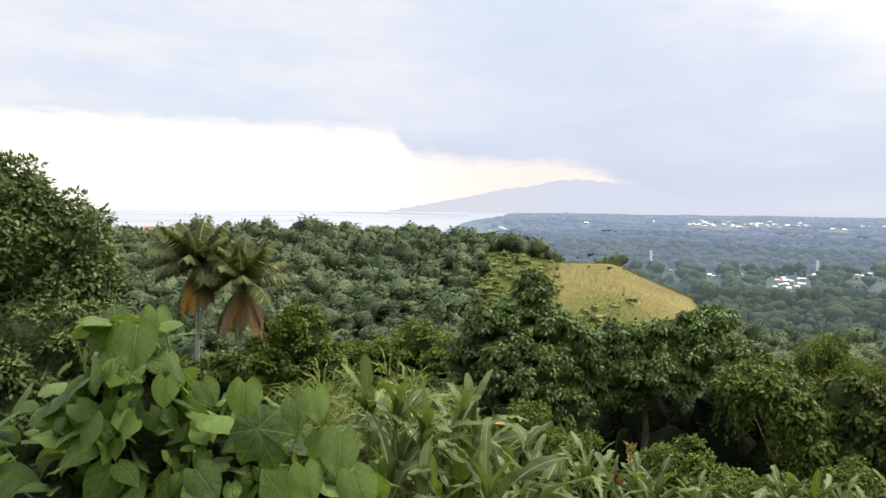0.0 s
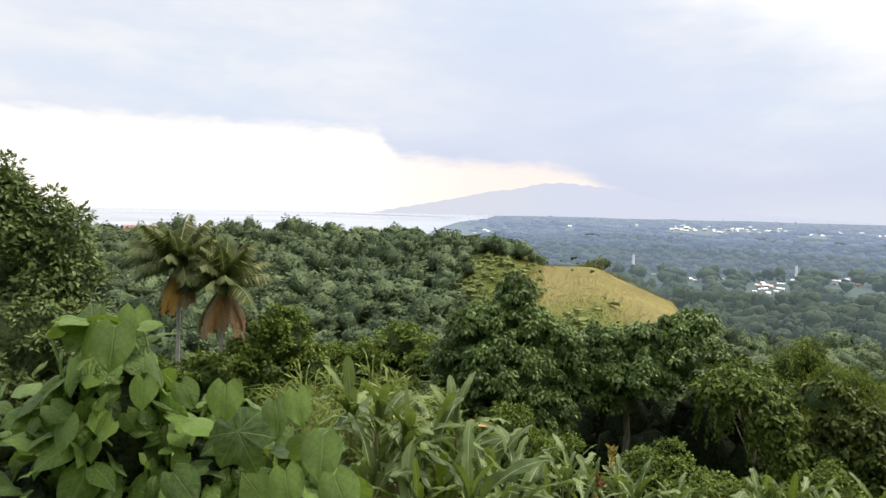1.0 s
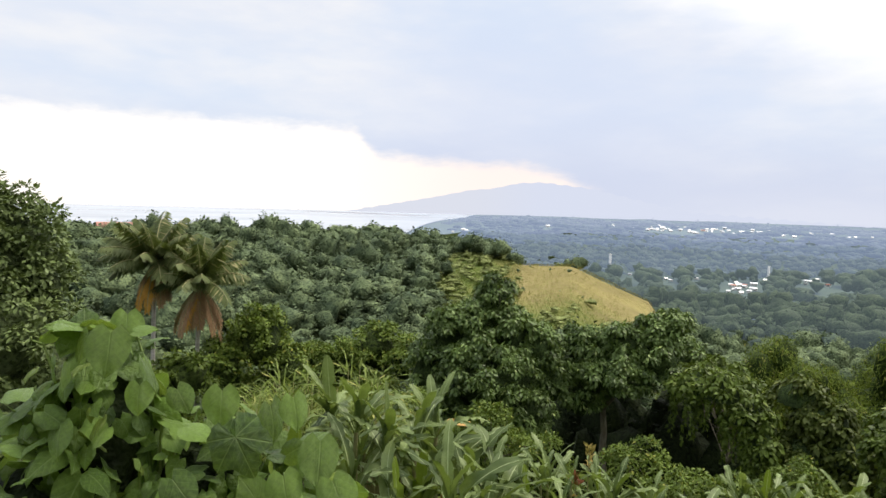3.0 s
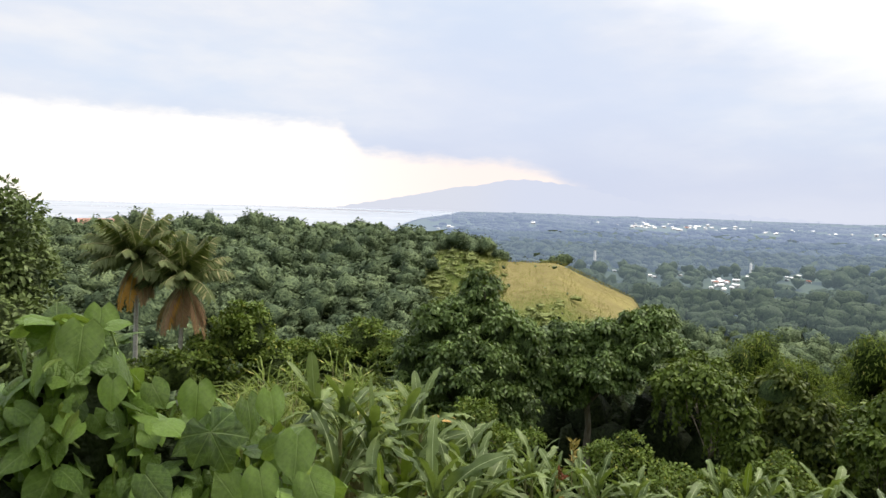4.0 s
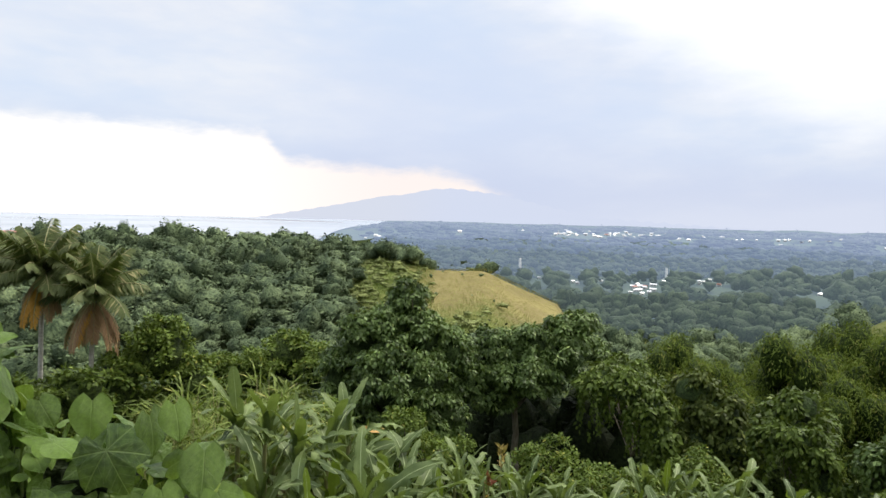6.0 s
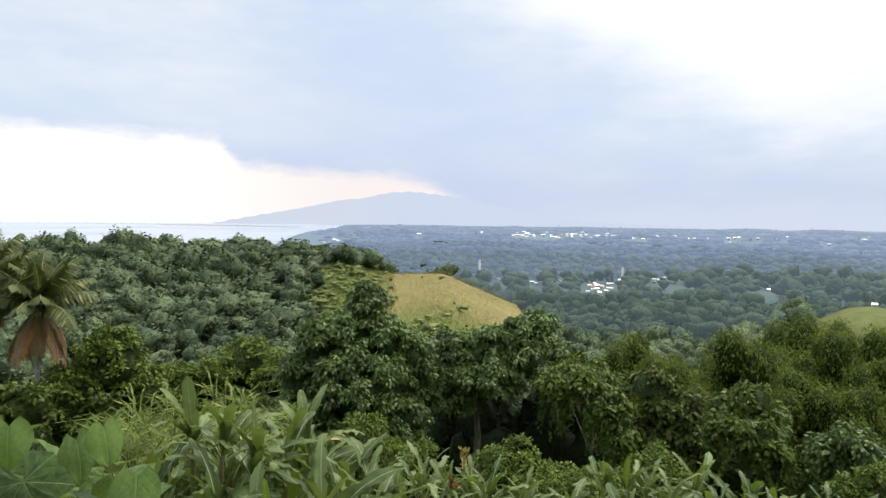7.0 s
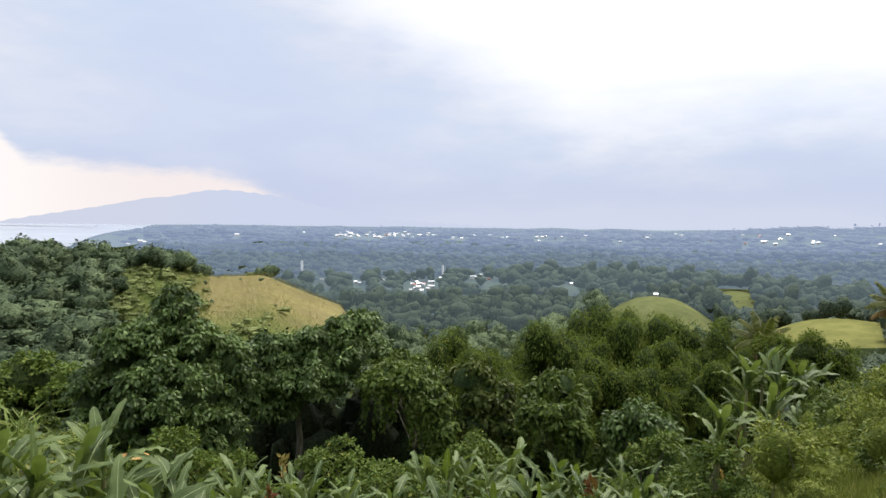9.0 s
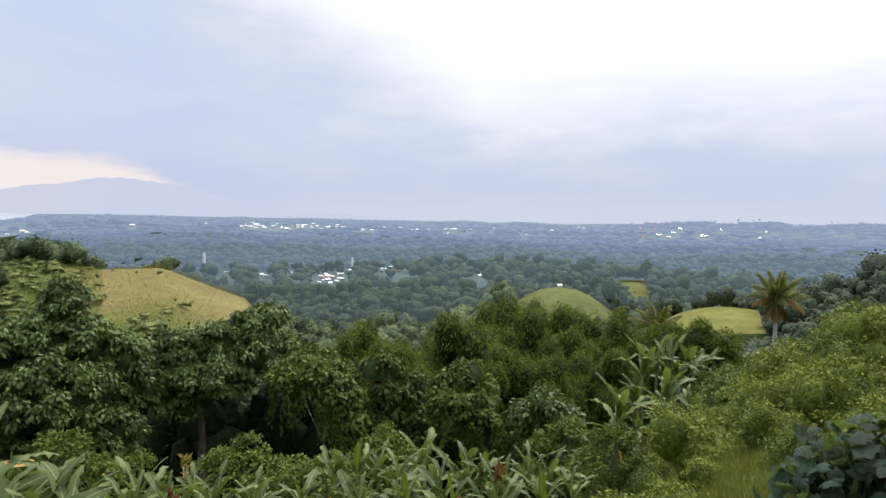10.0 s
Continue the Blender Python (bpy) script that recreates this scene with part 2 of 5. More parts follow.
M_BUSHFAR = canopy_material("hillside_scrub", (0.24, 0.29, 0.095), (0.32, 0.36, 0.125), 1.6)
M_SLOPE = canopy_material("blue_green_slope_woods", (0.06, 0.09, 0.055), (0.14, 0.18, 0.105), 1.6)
# Thicket green darkened: shade under the trees is painted into it.
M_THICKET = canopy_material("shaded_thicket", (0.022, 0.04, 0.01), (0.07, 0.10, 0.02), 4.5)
# Darkened vine green for the solid cores; shade within crowns is in the colour.
M_VINECORE = canopy_material("painted_shade_vines", (0.03, 0.05, 0.016), (0.07, 0.11, 0.032), 9.0)
M_BUSHCORE = canopy_material("bush_heart_leaves", (0.16, 0.21, 0.034), (0.25, 0.295, 0.055), 12.0)
# Near-black green: the shade of hollow and leaf heaps is put into this colour.
M_SHADE = canopy_material("painted_shade_leaves", (0.016, 0.026, 0.01), (0.034, 0.05, 0.016), 4.5)
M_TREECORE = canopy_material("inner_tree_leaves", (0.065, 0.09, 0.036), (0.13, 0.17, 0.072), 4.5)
M_GRASSBLADE = leaf_material("slope_grass_blades", (0.15, 0.175, 0.04), (0.23, 0.24, 0.06), (0.30, 0.27, 0.10), 0.08, 0.6, 0.25)
M_GOLDBLADE = leaf_material("dry_grass_blades", (0.28, 0.22, 0.09), (0.26, 0.225, 0.085), (0.20, 0.22, 0.06), 0.15, 0.8, 0.2, patch=0.03)
# Darker copy of the bamboo green: shade between plumes is painted in.
M_BAMBOOCORE = canopy_material("painted_shade_bamboo", (0.03, 0.055, 0.009), (0.06, 0.09, 0.014), 7.0)
M_BANANA = leaf_material("banana_blade", (0.05, 0.095, 0.026), (0.27, 0.35, 0.12), None, 0, 0.5, 0.3, patch=1.2, spec=0.25, per_object=True)
M_BANANAYOUNG = leaf_material("young_banana_blade", (0.16, 0.24, 0.03), (0.22, 0.31, 0.045), None, 0, 0.4, 0.4, patch=1.2, per_object=True)
M_BANANADRY = leaf_material("dry_banana_blade", (0.75, 0.38, 0.12), (0.8, 0.5, 0.2), None, 0, 0.7, 0.3, patch=2.0, per_object=True)
M_MIDRIB = plain_material("pale_midrib", (0.26, 0.34, 0.13), (0.36, 0.42, 0.19), 6.0, 0.5)
M_STEM = plain_material("banana_stem", (0.13, 0.15, 0.05), (0.24, 0.22, 0.10), 5.0, 0.6, stretch=(1, 1, 0.2))
M_FROND = leaf_material("palm_frond", (0.11, 0.145, 0.05), (0.18, 0.215, 0.08), (0.28, 0.26, 0.12), 0.05, 0.5, 0.2, patch=0.3)
M_FRONDLIT = leaf_material("yellow_green_frond", (0.12, 0.15, 0.035), (0.21, 0.22, 0.06), (0.34, 0.28, 0.10), 0.06, 0.5, 0.3, patch=0.3)
M_RUSTFROND = leaf_material("rusty_frond", (0.34, 0.2, 0.07), (0.4, 0.26, 0.09), None, 0, 0.8, 0.15, patch=0.5)
M_DRYFROND = leaf_material("dead_palm_frond", (0.42, 0.23, 0.12), (0.50, 0.32, 0.19), (0.42, 0.30, 0.14), 0.1, 0.8, 0.15, patch=0.5)
M_ORANGE = leaf_material("orange_dead_frond", (0.8, 0.4, 0.07), (0.75, 0.42, 0.1), None, 0, 0.7, 0.25, patch=0.8)
M_RACHIS = plain_material("frond_rachis", (0.26, 0.25, 0.10), (0.36, 0.33, 0.16), 3.0, 0.6)
M_VINE = veined_material("broad_vine_leaf", (0.024, 0.07, 0.012), (0.25, 0.40, 0.075), (0.28, 0.36, 0.14))
M_VINEYOUNG = veined_material("young_vine_leaf", (0.15, 0.23, 0.02), (0.22, 0.31, 0.035), (0.30, 0.40, 0.15))
M_SHRUB = veined_material("dark_blue_green_leaf", (0.016, 0.045, 0.024), (0.08, 0.15, 0.085), (0.14, 0.18, 0.12))
M_TENDRIL = plain_material("green_tendril", (0.15, 0.22, 0.06), (0.24, 0.30, 0.10), 8.0, 0.6)
M_SEA = plain_material("sea_surface", (0.30, 0.34, 0.40), (0.36, 0.40, 0.45), 0.01, 0.25, bump=0.15)


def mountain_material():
    """Distant slopes, rain haze painted as emission: a pale blue flank that fades eastwards."""
    m, t = material("haze_glow_mountain")
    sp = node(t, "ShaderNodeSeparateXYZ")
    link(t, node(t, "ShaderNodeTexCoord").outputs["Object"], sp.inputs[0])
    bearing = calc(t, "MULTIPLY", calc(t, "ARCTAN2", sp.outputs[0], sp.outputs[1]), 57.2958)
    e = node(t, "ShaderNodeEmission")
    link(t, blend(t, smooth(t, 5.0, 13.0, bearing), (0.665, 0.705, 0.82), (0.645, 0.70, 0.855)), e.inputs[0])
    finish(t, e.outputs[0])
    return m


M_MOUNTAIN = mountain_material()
# Sandbar dulled by haze, which is put in as emission.
M_ISLE = plain_material("haze_glow_sandbar", (0.1, 0.1, 0.1), (0.12, 0.12, 0.12), 0.01, 1.0, glow=(0.26, 0.27, 0.33))
M_ROOF = plain_material("metal_roof", (0.62, 0.64, 0.66), (0.75, 0.76, 0.78), 0.8, 0.4, 0.2)
M_ROOFRED = plain_material("rusty_roof", (0.30, 0.13, 0.10), (0.38, 0.18, 0.13), 0.8, 0.6)
M_WALL = plain_material("whitewashed_wall", (0.68, 0.67, 0.64), (0.78, 0.77, 0.75), 0.6, 0.8)
M_DARK = plain_material("dark_opening", (0.03, 0.03, 0.035), (0.05, 0.05, 0.055), 2.0, 0.4)
M_WHITE = plain_material("white_mast_paint", (0.72, 0.72, 0.72), (0.8, 0.8, 0.8), 0.5, 0.5)
M_RED = leaf_material("red_leaves", (0.20, 0.05, 0.03), (0.30, 0.10, 0.05), None, 0, 0.5, 0.2)
M_YELLOW = leaf_material("yellow_bloom", (0.40, 0.30, 0.08), (0.5, 0.38, 0.12), None, 0, 0.6, 0.2)


# ---- geometry helpers ----
def polar(a, r):
    return np.array((r * math.sin(radians(a)), r * math.cos(radians(a))))


def mesh_of(name, verts, faces, mats, slots=None, uv=None):
    """A mesh from vertex and face arrays; faces all of one size, or a list."""
    me = bpy.data.meshes.new(name)
    if isinstance(faces, np.ndarray):
        nf, k = faces.shape
        me.vertices.add(len(verts))
        me.vertices.foreach_set("co", np.asarray(verts, dtype=np.float32).ravel())
        me.loops.add(nf * k)
        me.loops.foreach_set("vertex_index", faces.astype(np.int32).ravel())
        me.polygons.add(nf)
        me.polygons.foreach_set("loop_start", np.arange(0, nf * k, k, dtype=np.int32))
        me.update(calc_edges=True)
    else:
        me.from_pydata([tuple(v) for v in verts], [], faces)
    for m in mats if isinstance(mats, (list, tuple)) else [mats]:
        me.materials.append(m)
    if slots is not None:
        me.polygons.foreach_set("material_index", np.asarray(slots, dtype=np.int32))
    if uv is not None:
        lay = me.uv_layers.new(name="leaf")
        idx = np.empty(len(me.loops), dtype=np.int32)
        me.loops.foreach_get("vertex_index", idx)
        lay.data.foreach_set("uv", np.asarray(uv, dtype=np.float32)[idx].ravel())
    return me


def smooth_shade(me):
    me.polygons.foreach_set("use_smooth", np.ones(len(me.polygons), dtype=bool))
    return me


def part(name, me, parent, label="", m=None):
    ob = new(name, me)
    ob.parent = parent
    if m is not None:
        ob.matrix_basis = m
    return tagged(ob, label)


def thing(name, at, label, category, group="", kind="", turn=0.0, size=1.0):
    ob = new(name)
    ob.empty_display_size = 0.2
    ob.location, ob.rotation_euler, ob.scale = at, (0, 0, turn), (size, size, size)
    return tagged(ob, label, category, group, kind)


def unit(v):
    return v / np.maximum(np.linalg.norm(v, axis=-1, keepdims=True), 1e-9)


def tubes(lines, sides=6):
    """Tapered tubes; each line is (points, radii)."""
    V, F, n = [], [], 0
    for pts, rad in lines:
        pts = np.asarray(pts, dtype=float)
        d = unit(np.gradient(pts, axis=0))
        ref = np.where(np.abs(d[:, 2:3]) > 0.9, np.array((1.0, 0, 0)), np.array((0, 0, 1.0)))
        u = unit(np.cross(d, ref))
        w = np.cross(d, u)
        ang = np.linspace(0, 2 * np.pi, sides, endpoint=False)
        ring = pts[:, None] + np.asarray(rad)[:, None, None] * (np.cos(ang)[None, :, None] * u[:, None] + np.sin(ang)[None, :, None] * w[:, None])
        V.append(ring.reshape(-1, 3))
        for i in range(len(pts) - 1):
            for j in range(sides):
                k = (j + 1) % sides
                F.append((n + i * sides + j, n + i * sides + k, n + (i + 1) * sides + k, n + (i + 1) * sides + j))
        n += len(pts) * sides
    return np.concatenate(V), np.array(F)


def arc(a, b, sag=0.0, n=7, sway=0.0, rng=None):
    a, b = np.asarray(a, float), np.asarray(b, float)
    s = np.linspace(0, 1, n)[:, None]
    p = a + (b - a) * s
    p[:, 2] += sag * 4 * (s * (1 - s))[:, 0]
    if sway:
        p[1:-1] += rng.normal(0, sway, (n - 2, 3))
    return p


def leaves(P, axis, nrm, length, width, fold=0.12):
    """Folded pointed leaves: two triangles each, from P along axis."""
    axis, nrm = unit(axis), unit(nrm)
    side = unit(np.cross(axis, nrm))
    nrm = np.cross(side, axis)
    L, W = np.asarray(length)[:, None], np.asarray(width)[:, None]
    a, tip = P, P + axis * L
    mid = P + axis * L * 0.42 + nrm * W * fold
    V = np.stack([a, mid + side * W / 2, tip, mid - side * W / 2], 1).reshape(-1, 3)
    i = np.arange(len(P))[:, None] * 4
    F = np.concatenate([i + np.array([[0, 1, 2]]), i + np.array([[0, 2, 3]])], 1).reshape(-1, 3)
    return V, F


def clumps_on(rng, blobs, size, count, low=-0.55):
    """Clump centres and radii scattered over the upper outside of ellipsoids (x, y, z, rx, ry, rz)."""
    C, R = [], []
    area = np.array([b[3] * b[5] for b in blobs])
    pick = rng.choice(len(blobs), count, p=area / area.sum())
    for k in pick:
        b = np.array(blobs[k])
        d = unit(rng.normal(size=3))
        d[2] = d[2] if d[2] > low else abs(d[2])
        C.append(b[:3] + d * b[3:] * rng.uniform(0.72, 1.0))
        R.append(size * rng.uniform(0.6, 1.35))
    return np.array(C), np.array(R)


def foliage(rng, blobs, clump, n_clumps, n_leaves, length, width, hang=0.5, flat=0.75, low=-0.55):
    """Leaves over clumps over the ellipsoids of a crown; hang turns leaves downwards."""
    C, R = clumps_on(rng, blobs, clump, n_clumps, low)
    w = R ** 2
    k = rng.choice(len(C), n_leaves, p=w / w.sum())
    d = unit(rng.normal(size=(n_leaves, 3)))
    d[:, 2] = np.where(d[:, 2] < -0.5, -d[:, 2], d[:, 2])
    P = C[k] + d * (R[k] * rng.uniform(0.6, 1.1, n_leaves))[:, None] * np.array((1, 1, flat))
    inside = np.zeros(n_leaves, bool)
    for b in blobs:
        b = np.array(b)
        inside |= (((P - b[:3]) / (b[3:] * 0.66)) ** 2).sum(1) < 1
    P, d = P[~inside], d[~inside]
    n = len(P)
    axis = d * 0.7 + rng.normal(0, 0.45, (n, 3)) + np.array((0, 0, -hang))
    nrm = d + np.array((0, 0, 0.7)) + rng.normal(0, 0.4, (n, 3))
    s = rng.uniform(0.6, 1.3, n)
    return (*leaves(P, axis, nrm, length * s, width * s), C)


# ---- the lie of the land ----
def step(a, b, x):
    t = np.clip((x - a) / (b - a), 0, 1)
    return t * t * (3 - 2 * t)


def top_of(a, b, k=2.0):
    h = np.clip(0.5 + 0.5 * (a - b) / k, 0, 1)
    return b + (a - b) * h + k * h * (1 - h)


def ground_z(x, y):
    x, y = np.asarray(x, float), np.asarray(y, float)
    r, a = np.hypot(x, y), np.degrees(np.arctan2(x, y))
    z = np.interp(r, (0, 2.5, 8, 14, 22, 36, 50, 90, 150, 285, 800, 1400, 2200, 2700, 3400, 4960), (-1.6, -1.85, -5.2, -9, -13, -20, -24, -35, -44, -50, -51, -47, -42, -46, -57, -58))
    z = z + step(260, 440, r) * (1 - step(1500, 2000, r)) * (7.0 * np.sin(x / 95 + 1.2 * np.sin(y / 130)) * np.sin(y / 120 + 1.5 * np.sin(x / 160)) + 2.0 * np.sin(x / 41 + y / 57))
    z = z + step(1500, 2000, r) * 4.0 * np.sin(np.radians(a) * 40 + 2 * np.sin(np.radians(a) * 17))
    z = z + step(1500, 2000, r) * step(46, 64, a) * (1 - step(85, 110, a)) * 24.0
    z = z - step(450, 800, r) * (1 - step(2.5, 6.5, a)) * np.maximum(z + 59, 0)
    spur = np.interp(r, (0, 6, 10, 20, 32, 45, 60, 100, 200), (-1.6, -2.6, -3.7, -5.6, -7.3, -10, -15, -30, -45))
    spur = spur + 1.7 * step(63, 71, a) * step(12, 27, r) * (1 - step(60, 100, r))
    k = step(46, 66, a) * (1 - step(100, 140, a)) * (1 - step(150, 200, r))
    z = z * (1 - k) + spur * k
    crest = np.interp(a, (-60, -34, -8, 2.3, 6, 10, 14.8, 18.3, 21.3, 25), (-18, -16, -15.5, -18.5, -17.5, -20.5, -19.3, -25, -30, -52))
    rc = np.interp(a, (-10, 2, 10, 22), (265, 262, 235, 225))
    drop = np.interp(a, (2, 10), (17, 8.5))
    d = (rc - r) / 135
    hill = crest - np.where(d > 0, drop * np.abs(d) ** 1.25 + 30 * np.maximum(d - 0.95, 0), 30 * d * d + 22 * np.abs(d))
    z = top_of(z, np.maximum(hill, -80))
    for ha, hr, hz, wr, wa in ((48.5, 250, -27.8, 40, 27), (60.5, 190, -28.0, 40, 24), (78, 210, -14, 80, 50), (42, 470, -44.5, 70, 130), (55, 420, -41, 60, 50)):
        c = polar(ha, hr)
        u = polar(ha, 1.0)
        dx, dy = x - c[0], y - c[1]
        along, across = dx * u[0] + dy * u[1], dx * u[1] - dy * u[0]
        g = np.exp(-(along / wr) ** 2 - (across / wa) ** 2)
        z = z + np.maximum(hz - z, 0) * np.minimum(g * 1.05, 1)
    # Unseen rise behind the viewpoint, added to cut sky light on near faces.
    sky_block = step(105, 150, np.abs(a - 20 + 0.0))
    flat = -1.6 + 1.0 * np.clip(r - 5, 0, 42) - 0.02 * np.maximum(r - 80, 0)
    return z * (1 - sky_block) + np.maximum(flat, -58) * sky_block


def lumps(x, y, s):
    return np.sin(x / s + 1.3 * np.sin(y / s * 0.7)) * np.sin(y / s * 1.1 + 1.7 * np.sin(x / s * 0.6))


def stand(a, r, sink=0.0):
    p = polar(a, r)
    return (p[0], p[1], float(ground_z(p[0], p[1])) - sink)


def build_ground():
    nr, na = 170, 300
    rr = np.concatenate([[0.0], np.geomspace(0.6, 4960, nr)])
    aa = np.concatenate([np.linspace(-50, 85, 220, endpoint=False), np.linspace(85, 310, na - 220, endpoint=False)])
    R, A = np.meshgrid(rr, np.radians(aa), indexing="ij")
    X, Y = R * np.sin(A), R * np.cos(A)
    Z = ground_z(X, Y) + lumps(X, Y, 1.4) * 0.06 * step(1, 5, R) + lumps(X, Y, 19) * 0.5 * step(40, 120, R)
    V = np.stack([X, Y, Z], -1).reshape(-1, 3)
    i, j = np.meshgrid(np.arange(nr), np.arange(na), indexing="ij")
    k = (j + 1) % na
    F = np.stack([i * na + j, i * na + k, (i + 1) * na + k, (i + 1) * na + j], -1).reshape(-1, 4)
    fr = rr[:-1][i].ravel()
    fa = ((aa[j] + 180) % 360 - 180).ravel()
    wob = lumps(fa * 8, fr * 0.3, 9) * 0.6
    slots = np.zeros(len(F), int)
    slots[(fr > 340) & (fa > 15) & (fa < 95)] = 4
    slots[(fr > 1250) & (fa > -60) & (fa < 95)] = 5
    slots[(fa > 2.5 + 2 * wob) & (fa < 22) & (fr > 128) & (fr < 262)] = 1
    slots[(fa > 56 - fr * 0.1 + 3 * np.sin(fr * 0.9)) & (fa < 120) & (fr < 45)] = 2
    slots[(fr < 13 + 3 * np.sin(fa / 7) + 2 * np.sin(fa / 2.3))] = 2
    slots[((fa - 48.5) / 4.6) ** 2 + ((fr - 240) / 34) ** 2 < 1] = 6
    slots[(((fa - 54.5) / 3.2) ** 2 + ((fr - 385) / 62) ** 2 < 1)] = 6
    slots[(fa > 57) & (fa < 65) & (fr > 158) & (fr < 208)] = 3
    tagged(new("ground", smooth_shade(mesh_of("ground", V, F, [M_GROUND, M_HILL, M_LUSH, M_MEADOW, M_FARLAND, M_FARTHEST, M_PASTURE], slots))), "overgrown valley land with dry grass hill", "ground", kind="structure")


build_ground()


def build_sea():
    aa = np.radians(np.linspace(-75, 6, 120))
    rr = np.array((0.0, 0.02, 0.1, 0.3, 0.6, 1.0))
    start = 1000 + 60 * np.sin(aa * 9) + 30 * np.sin(aa * 31) + 1900 * step(-0.03, 0.1, aa)
    R = start[None] + (4955 - start)[None] * rr[:, None]
    V = np.stack([R * np.sin(aa), R * np.cos(aa), np.full_like(R, -55.5)], -1).reshape(-1, 3)
    n = len(aa)
    F = np.array([(i * n + j, i * n + j + 1, (i + 1) * n + j + 1, (i + 1) * n + j) for i in range(5) for j in range(n - 1)])
    tagged(new("water", mesh_of("water", V, F, M_SEA)), "pale calm sea under bright sky", "sea", kind="structure")
    s = np.linspace(0, 1, 40)
    a = np.radians(-9.2 + 11.4 * s)
    r = 3950 - 700 * s
    w = 45 * np.sin(np.pi * s) ** 0.5 + 4
    top = np.stack([r * np.sin(a), r * np.cos(a), np.full(40, -54.0) + 3.5 * np.sin(np.pi * s) ** 0.5], -1)
    front = np.stack([(r - w) * np.sin(a), (r - w) * np.cos(a), np.full(40, -55.6)], -1)
    rear = np.stack([(r + w) * np.sin(a), (r + w) * np.cos(a), np.full(40, -55.6)], -1)
    V = np.concatenate([front, top, rear])
    F = np.array([(i * 40 + j, i * 40 + j + 1, (i + 1) * 40 + j + 1, (i + 1) * 40 + j) for i in (0, 1) for j in range(39)])
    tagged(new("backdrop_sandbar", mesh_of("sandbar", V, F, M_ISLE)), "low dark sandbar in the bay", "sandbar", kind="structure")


build_sea()


def build_mountain():
    a = np.linspace(-6, 80, 260)
    h = np.interp(a, (-6, -4, -1, 2.5, 5.7, 7.5, 9.9, 12, 16, 24, 40, 80), (-0.9, -0.45, 0.1, 0.75, 1.45, 1.6, 2.15, 2.25, 1.8, 0.0, -0.9, -0.9))
    h = h + 0.06 * np.sin(a * 5.1) + 0.04 * np.sin(a * 13.7 + 1)
    r0, r1 = 4780, 4950
    ar = np.radians(a)
    V, F, n = [], [], len(a)
    for r, k in ((r0 - 200, 0.0), (r0 - 80, 0.6), (r0, 1.0), (r1, 0.0)):
        z = -58 + (r0 * np.tan(np.radians(h)) + 58) * k
        V.append(np.stack([r * np.sin(ar), r * np.cos(ar), z], -1))
    F = np.array([(i * n + j, i * n + j + 1, (i + 1) * n + j + 1, (i + 1) * n + j) for i in range(3) for j in range(n - 1)])
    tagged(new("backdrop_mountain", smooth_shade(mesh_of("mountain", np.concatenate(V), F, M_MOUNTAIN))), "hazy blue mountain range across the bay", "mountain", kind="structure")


build_mountain()


# ---- far and middle woods ----
def unit_ball(level):
    bm = bmesh.new()
    bmesh.ops.create_icosphere(bm, subdivisions=level, radius=1.0)
    V = np.array([v.co[:] for v in bm.verts])
    F = np.array([[v.index for v in f.verts] for f in bm.faces])
    bm.free()
    return V, F


def woods(name, rng, X, Y, height, spread, tufts, mat, label, leaf=0.06, level=2, lobes=11, mixed=0.3):
    """Many crowns in one mesh: a dark lobed heart in each, under layered sprays of leaf tufts gathered on its boughs."""
    n = len(X)
    Z = ground_z(X, Y)
    k = np.clip(np.exp(rng.normal(-0.05, mixed, n)), 0.5, 1.7)
    h, w = height * k * rng.uniform(0.8, 1.25, n), spread * k * rng.uniform(0.75, 1.3, n)
    ball, tri = unit_ball(level)
    L = unit(rng.normal(size=(n, lobes, 3)) + np.array((0, 0, 0.45)))
    amp = rng.uniform(0.45, 1.25, (n, 1, lobes))

    def reach(d):
        c = np.clip(np.einsum("nvi,nki->nvk", d, L), 0, 1)
        return 0.58 + 0.46 * (amp * c ** 10).max(-1, keepdims=True)

    size = np.stack([w, w, h * 0.52], -1)[:, None]
    mid = np.stack([X, Y, Z + h * 0.55], -1)[:, None]
    d = np.broadcast_to(ball, (n, *ball.shape))
    jitter = rng.uniform(0.82, 1.0, (n, len(ball), 1))
    V = (mid + d * reach(d) * jitter * size).reshape(-1, 3)
    F = (np.arange(n)[:, None, None] * len(ball) + tri[None]).reshape(-1, 3)
    if tufts:
        pick = rng.integers(0, lobes, (n, tufts))
        d = unit(np.take_along_axis(L, pick[..., None].repeat(3, -1), 1) + rng.normal(0, 0.33, (n, tufts, 3)))
        P = (mid + d * reach(d) * rng.uniform(0.85, 1.07, (n, tufts, 1)) * size).reshape(-1, 3)
        D = d.reshape(-1, 3)
        m = len(P)
        s = np.repeat(w, tufts) * leaf * rng.uniform(0.55, 1.6, m)
        axis = D * np.array((1, 1, 0.25)) + rng.normal(0, 0.6, (m, 3)) * np.array((1, 1, 0.45))
        V2, F2 = leaves(P, axis, D * 0.55 + np.array((0, 0, 0.9)) + rng.normal(0, 0.3, (m, 3)), s * 1.6, s * 1.15, 0.12)
        V, F = np.concatenate([V, V2]), np.concatenate([F, F2 + len(V)])
    me = mesh_of(name, V, F, mat)
    flags = np.zeros(len(F), bool)
    flags[:n * len(tri)] = True
    me.polygons.foreach_set("use_smooth", flags)
    return tagged(new(name, me), label, "woods", kind="stuff")


